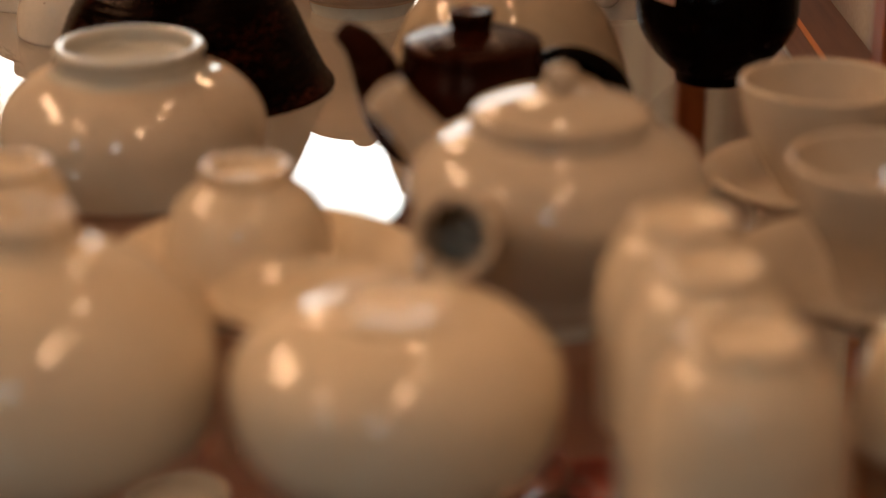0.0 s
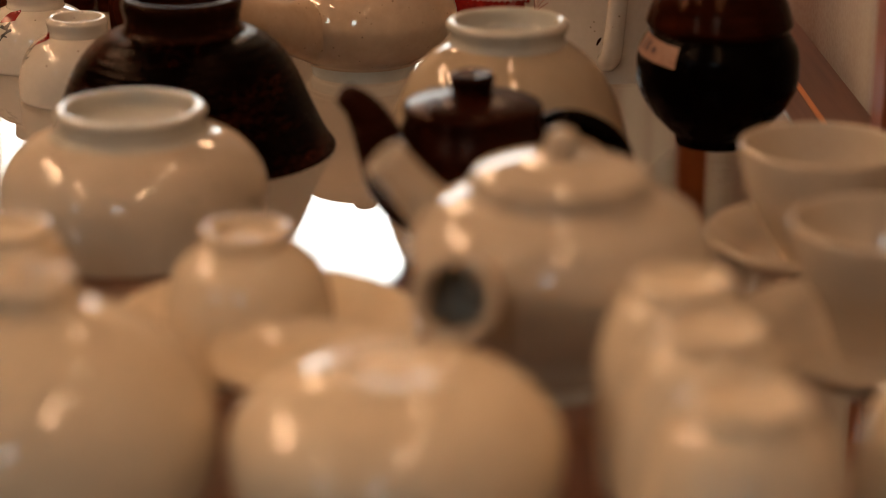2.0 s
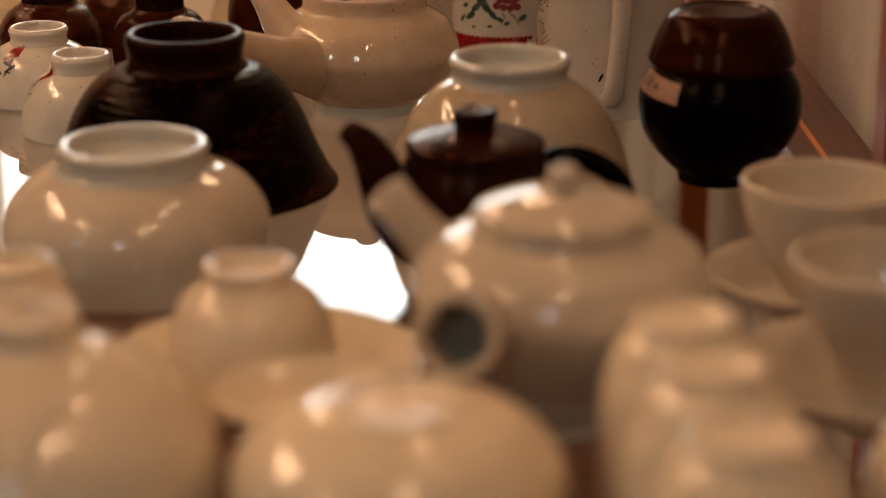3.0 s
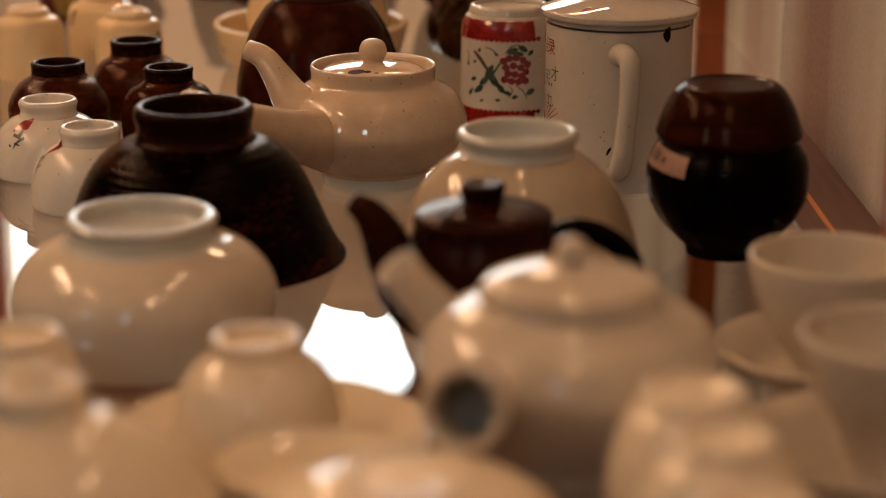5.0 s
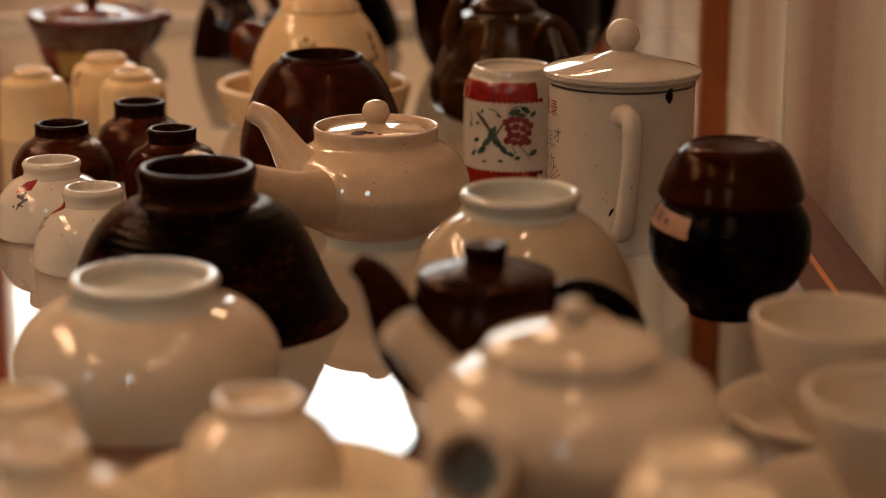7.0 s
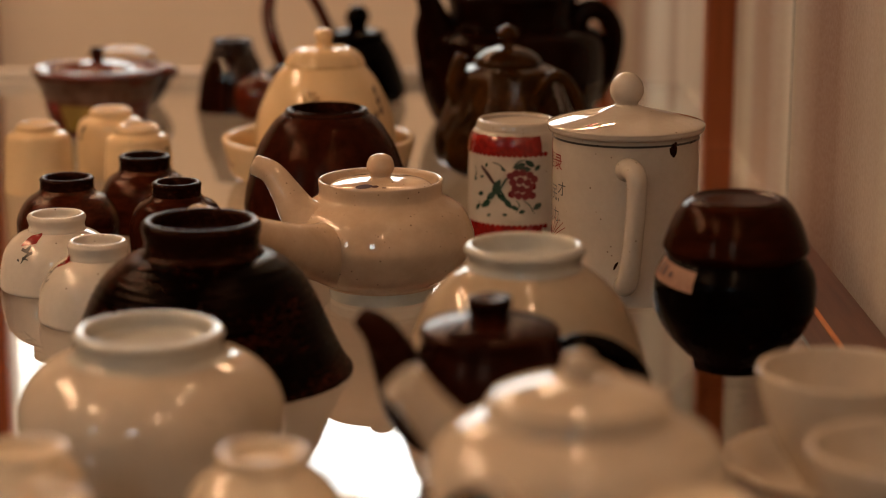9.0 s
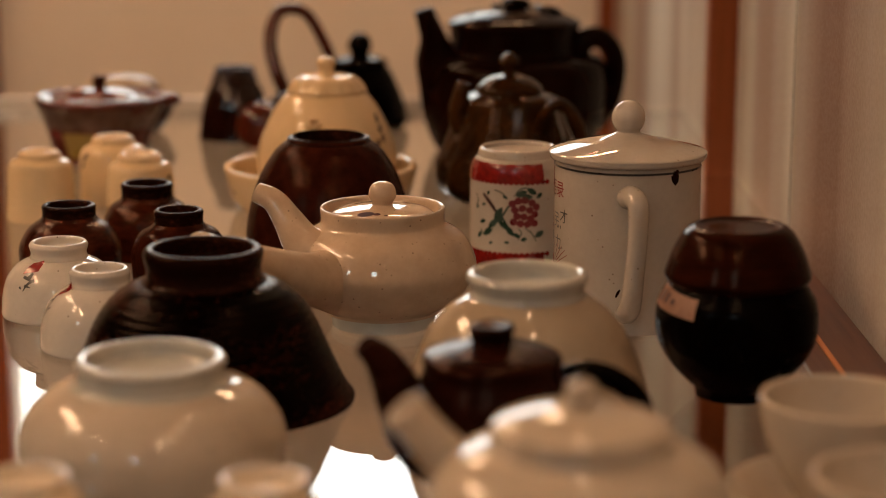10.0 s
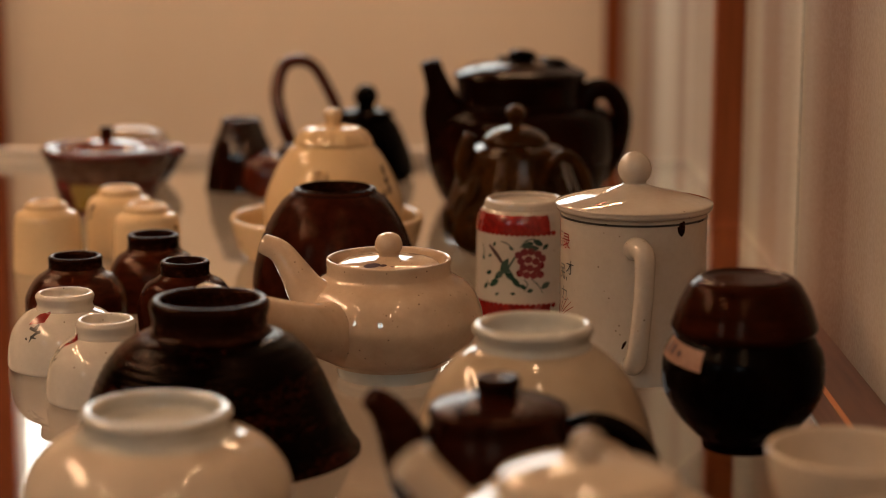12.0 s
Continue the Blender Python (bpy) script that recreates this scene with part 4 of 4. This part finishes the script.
# big dark kettle
KT = (0.0752, 1.9850, [(0.0708, 0.0000), (0.0780, 0.0058), (0.0878, 0.0311), (0.0920, 0.0591), (0.0907, 0.0814), (0.0828, 0.0925), (0.0651, 0.0969), (0.0618, 0.1025), (0.0628, 0.1212)])
x, y, prof = KT
kt = thing("kettle", x, y, 0, 0, "large black-brown glazed kettle with broad lid", "kettle")
part("body", lathe([(0, 0.001), (prof[0][0] * 0.9, 0.0)] + prof + [(prof[-1][0] - 0.004, prof[-1][1])]), KETTLE_BROWN, kt)
top = prof[-1][1]
cover = part("lid", lathe([(0.060, top - 0.002), (0.0645, top), (0.0650, top + 0.004), (0.060, top + 0.0080), (0.048, top + 0.0125), (0.045, top + 0.0118), (0.03, top + 0.0155), (0, top + 0.0175)]), KETTLE_BROWN, kt)
for i in range(7):
    ang = radians(-30 + 22 * i)
    part("lid_relief", tube([(0.050 * math.cos(ang), 0.050 * math.sin(ang), top + 0.0085), (0.040 * math.cos(ang + 0.25), 0.040 * math.sin(ang + 0.25), top + 0.0145), (0.030 * math.cos(ang - 0.1), 0.030 * math.sin(ang - 0.1), top + 0.0155)], [0.003, 0.0042, 0.0028], 10), BLACK, cover)
part("knob", lathe([(0.011, top + 0.014), (0.010, top + 0.017), (0.014, top + 0.021), (0.012, top + 0.0255), (0.006, top + 0.028), (0, top + 0.028)], 24, wobble=0.3), BLACK, cover)
part("spout", tube([Vector(p) - Vector((x, y, 0)) for p in ((0.0087, 1.9600, 0.0735), (0.0005, 1.9550, 0.0933), (-0.0033, 1.9500, 0.1130), (-0.0087, 1.9500, 0.1293), (-0.0119, 1.9500, 0.1406))], [0.028, 0.0215, 0.0135, 0.0105, 0.010], hollow=0.6), KETTLE_BROWN, kt)
part("handle", tube([Vector(p) - Vector((x, y, 0)) for p in ((0.1358, 1.9850, 0.0952), (0.1467, 1.9850, 0.1091), (0.1633, 1.9850, 0.1074), (0.1746, 1.9850, 0.0869), (0.1707, 1.9850, 0.0535), (0.1534, 1.9850, 0.0255))], [0.012, 0.011, 0.010, 0.010, 0.010, 0.012]), KETTLE_BROWN, kt)

# far dark pots
FD = (-0.2050, 2.0596, [(0.0378, 0.0000), (0.0364, 0.0082), (0.0322, 0.0340), (0.0272, 0.0500), (0.0246, 0.0548), (0.0232, 0.0565), (0.0234, 0.0620), (0.0216, 0.0632), (0.0206, 0.0645), (0.0206, 0.0722)])
inverted_bowl("dark_cup", "dark brown glazed cup upside down near the wall", "cup", FD, FAR_BROWN, 6, 0.004, 0.005, 0.004)
RJ = (-0.1748, 2.0098, [(0.0169, 0.0000), (0.0237, 0.0074), (0.0253, 0.0194), (0.0219, 0.0330), (0.0140, 0.0404), (0.0045, 0.0438)])
x, y, prof = RJ
rj = thing("round_pot", x, y, 0, 0, "small round red-brown glazed pot", "pot")
part("body", lathe([(0, 0.001), (prof[0][0] * 0.9, 0.0)] + prof + [(0, prof[-1][1] + 0.001)]), CHESTNUT, rj)
LT = (-0.1403, 2.1000, [(0.0294, 0.0000), (0.0388, 0.0138), (0.0387, 0.0256), (0.0305, 0.0363), (0.0223, 0.0410)])
x, y, prof = LT
lt = thing("bail_teapot", x, y, 0, 0, "red-brown teapot with a tall arched handle", "teapot")
part("body", lathe([(0, 0.001), (prof[0][0] * 0.9, 0.0)] + prof + [(0, prof[-1][1] + 0.004)]), RED_BROWN, lt)
part("handle", tube([Vector(p) - Vector((x, y, 0)) for p in ((-0.1556, 2.0800, 0.0432), (-0.1646, 2.0800, 0.0665), (-0.1707, 2.0900, 0.0945), (-0.1653, 2.1000, 0.1197), (-0.1514, 2.1100, 0.1262), (-0.1346, 2.1200, 0.1194), (-0.1190, 2.1200, 0.0941), (-0.1091, 2.1300, 0.0662), (-0.1094, 2.1300, 0.0393))], [0.0058] * 9, flat=1.2), CHESTNUT, lt)
BK = (-0.0802, 2.1300, [(0.0450, 0.0000), (0.0500, 0.0070), (0.0500, 0.0130), (0.0432, 0.0350), (0.0345, 0.0550), (0.0295, 0.0625), (0.0262, 0.0650)])
x, y, prof = BK
bk = thing("black_teapot", x, y, 0, 0, "black glazed conical teapot with a knobbed lid", "teapot")
part("body", lathe([(0, 0.001), (prof[0][0] * 0.9, 0.0)] + prof + [(0, prof[-1][1])]), BLACK, bk)
top = prof[-1][1]
cover = part("lid", lathe([(0.024, top), (0.0285, top + 0.002), (0.0290, top + 0.0045), (0.025, top + 0.0075), (0.012, top + 0.0105), (0, top + 0.011)]), BLACK, bk)
part("knob", lathe([(0.0085, top + 0.009), (0.0095, top + 0.014), (0.0120, top + 0.019), (0.0110, top + 0.027), (0.006, top + 0.033), (0, top + 0.0345)], 24, wobble=0.22), BLACK, cover)

# plum red covered pot
FP = (-0.3217, 1.9360, [(0.0433, 0.0000), (0.0467, 0.0110), (0.0515, 0.0302), (0.0547, 0.0428), (0.0574, 0.0483), (0.0617, 0.0549), (0.0633, 0.0592)])
x, y, prof = FP
fp = thing("covered_pot", x, y, 0, 0, "plum-red covered pot with flared rim, painted panels", "pot")
part("body", lathe([(0, 0.001), (prof[0][0] * 0.9, 0.0)] + prof + [(prof[-1][0] - 0.003, prof[-1][1] + 0.001), (prof[-1][0] - 0.012, prof[-1][1] - 0.004), (0.03, prof[-1][1] - 0.01)], wobble=0.02), PLUM, fp)
top = prof[-1][1] - 0.003
part("glaze_band", patch(prof, -185, 5, prof[3][1] - 0.010, prof[5][1], n=48), BAND_BROWN, fp, "dull brown glaze band under the rim")
part("painted_panel", patch(prof, -150, -128, prof[0][1] + 0.006, prof[3][1] - 0.012), CRIMSON, fp, "dark red painted panel")
part("painted_panel", patch(prof, -124, -84, prof[0][1] + 0.006, prof[3][1] - 0.012), OLIVE, fp, "olive yellow painted panel")
cover = part("lid", lathe([(0.040, top), (0.0455, top + 0.001), (0.046, top + 0.003), (0.042, top + 0.0042), (0.038, top + 0.0042), (0.030, top + 0.0085), (0.016, top + 0.012), (0.006, top + 0.0125), (0, top + 0.0125)]), PLUM, fp)
part("side_tab", tube([(0.052, 0.012, top - 0.004), (0.066, 0.014, top - 0.001), (0.074, 0.015, top - 0.003)], [0.006, 0.0065, 0.004], 12, flat=1.8), PLUM, fp)
part("knob", lathe([(0.0060, top + 0.011), (0.0056, top + 0.016), (0.0064, top + 0.0225), (0.004, top + 0.0235), (0, top + 0.0235)], 20), RED_BROWN, cover)
FC = (-0.3235, 2.1000, [(0.0352, 0.0000), (0.0493, 0.0197), (0.0469, 0.0351), (0.0387, 0.0446), (0.0328, 0.0528), (0.0176, 0.0587)])
x, y, prof = FC
fc = thing("yellow_lidded_pot", x, y, 0, 0, "dark pot with a yellow-cream lid by the wall", "pot")
part("body", lathe([(0, 0.001), (prof[0][0] * 0.9, 0.0)] + prof[:3] + [(0, prof[2][1])]), BROWN, fc)
part("lid", lathe([(prof[2][0] * 0.9, prof[2][1]), prof[3], prof[4], prof[5], (0, prof[5][1] + 0.001)]), glaze("dull_yellow_glaze", (0.40, 0.29, 0.15), (0.22, 0.13, 0.06), 0.2, big=60.0, gloss=0.2), fc)

# ---- front row ----
CT = (0.0569, 0.7720, [(0.0195, 0.0000), (0.0205, 0.0115), (0.0300, 0.0180), (0.0409, 0.0265), (0.0503, 0.0378), (0.0595, 0.0548), (0.0606, 0.0644), (0.0540, 0.0758), (0.0426, 0.0822), (0.0370, 0.0839), (0.0354, 0.0869)])
# foot glaze is celadon made paler, with the light on it painted in
side_handled_teapot("teapot", "cream glazed teapot, open handle end facing forward", CT, 0.0055,
                    [(0.0236, 0.8000, 0.0499), (0.0094, 0.7970, 0.0633), (-0.0003, 0.7950, 0.0757), (-0.0076, 0.7930, 0.0850), (-0.0136, 0.7920, 0.0922)], [0.0150, 0.0122, 0.0098, 0.0090, 0.0096],
                    [(0.0321, 0.7750, 0.0490), (0.0243, 0.7450, 0.0547), (0.0174, 0.7150, 0.0613), (0.0127, 0.6900, 0.0690)], [0.0150, 0.0145, 0.0150, 0.0165],
                    CT[2][-1][1] + 0.0055, 0.0068, TAWNY, glaze("lit_celadon_glaze", (0.74, 0.77, 0.71), (0.66, 0.68, 0.62), 0.05, speckled=0.3))
SP = (-0.0078, 0.6420, [(0.0435, 0.0000), (0.0552, 0.0155), (0.0584, 0.0329), (0.0555, 0.0450), (0.0455, 0.0548), (0.0330, 0.0600), (0.0255, 0.0618), (0.0246, 0.0624), (0.0244, 0.0636)])
inverted_bowl("round_bowl", "rounded cream glazed bowl upside down on a low foot", "bowl", SP, CREAM, 6, 0.004, 0.008, 0.0015)
FL = (-0.1345, 0.6600, [(0.0491, 0.0000), (0.0605, 0.0117), (0.0635, 0.0316), (0.0584, 0.0511), (0.0442, 0.0660), (0.0254, 0.0765), (0.0176, 0.0797), (0.0163, 0.0849), (0.0167, 0.0900)])
inverted_bowl("round_bowl", "large rounded cream glazed bowl upside down", "bowl", FL, CREAM, 5, 0.004, 0.006, 0.006)
DISHED = (-0.0640, 0.7900, [(0.0587, 0.0188), (0.0650, 0.0226)])
saucer("saucer", "cream glazed saucer under an upturned cup", DISHED[0], DISHED[1], DISHED[2][1][0], DISHED[2][1][1] - 0.002, CREAM, "saucers")
IC = (-0.0706, 0.7970, [(0.0335, 0.0200), (0.0352, 0.0300), (0.0345, 0.0430), (0.0300, 0.0560), (0.0215, 0.0640), (0.0184, 0.0665), (0.0182, 0.0690), (0.0190, 0.0735)])
cup = inverted_bowl("small_cup", "small cream cup upside down on a saucer", "cup", IC, CREAM, 4, 0.003, 0.004, 0.004)
cup.location.z = 0.0078
leaning = saucer("saucer", "small cream glazed saucer resting on a larger saucer", -0.0450, 0.7300, 0.0360, 0.0115, CREAM, "saucers")
leaning.location.z = 0.0188
for place, rs, lab in (((0.1872, 0.9000, [(0.0163, 0.0100), (0.0211, 0.0173), (0.0310, 0.0340), (0.0370, 0.0518), (0.0390, 0.0640)]), 0.052, "pale cream tea cup standing on a saucer"), ((0.1891, 0.7800, [(0.0161, 0.0100), (0.0225, 0.0290), (0.0318, 0.0445), (0.0376, 0.0590), (0.0389, 0.0668)]), 0.060, "cream tea cup standing on a saucer")):
    upright_cup("tea_cup", lab, "cup", place, TAWNY, 0.003, "cups on saucers")
    saucer("saucer", "cream glazed saucer under a tea cup", place[0], place[1], rs, 0.020, TAWNY, "saucers")
for place in ((0.0950, 0.6850, [(0.0296, 0.0000), (0.0309, 0.0398), (0.0286, 0.0575), (0.0240, 0.0685), (0.0199, 0.0728), (0.0187, 0.0746), (0.0186, 0.0767), (0.0192, 0.0789)]), (0.0968, 0.6200, [(0.0306, 0.0000), (0.0311, 0.0489), (0.0280, 0.0653), (0.0231, 0.0754), (0.0182, 0.0798), (0.0167, 0.0814), (0.0167, 0.0838), (0.0174, 0.0861)]), (0.0981, 0.5560, [(0.0321, 0.0000), (0.0323, 0.0496), (0.0289, 0.0685), (0.0237, 0.0779), (0.0196, 0.0819), (0.0182, 0.0834), (0.0182, 0.0860), (0.0188, 0.0885)])):
    inverted_bowl("tall_cup", "tall cream glazed cup upside down", "cup", place, CREAM, 5, 0.003, 0.005, 0.0022, "row of upturned tall cups")
inverted_bowl("tall_cup", "tall cream glazed cup upside down", "cup", (0.1839, 0.6600, [(0.0280, 0.0000), (0.0289, 0.0059), (0.0262, 0.0282), (0.0210, 0.0414), (0.0168, 0.0457), (0.0159, 0.0479), (0.0167, 0.0509)]), CREAM, 4, 0.003, 0.005, 0.0022, "row of upturned tall cups")
inverted_bowl("small_cup", "small cream cup upside down beside the bowls", "cup", (-0.1693, 0.8000, [(0.0245, 0.0000), (0.0264, 0.0329), (0.0244, 0.0454), (0.0215, 0.0533), (0.0182, 0.0563), (0.0173, 0.0578), (0.0182, 0.0617)]), CREAM, 4, 0.003, 0.004, 0.004)

# ---- lower board, seen through the glass ----
# the white bowl stands in for a bright highlight on a reddish pot
for px, py, k, mat, lab in ((-0.27, 2.02, 0.9, WHITE, "white porcelain bowl on the low plinth"), (0.205, 2.06, 0.8, CRIMSON, "red glazed bowl on the low plinth"), (-0.16, 2.35, 1.2, PLUM, "red-brown glazed bowl on the low plinth"), (0.10, 2.05, 1.1, PLUM, "red-brown glazed bowl on the low plinth")):
    low = thing("low_bowl", px, py, LOWER, 0, lab, "bowl", "bowls on the plinth")
    part("body", lathe([(0, 0.004 * k), (0.025 * k, 0.0), (0.03 * k, 0.004 * k), (0.055 * k, 0.03 * k), (0.066 * k, 0.06 * k), (0.064 * k, 0.061 * k), (0.052 * k, 0.032 * k), (0, 0.012 * k)]), mat, low)
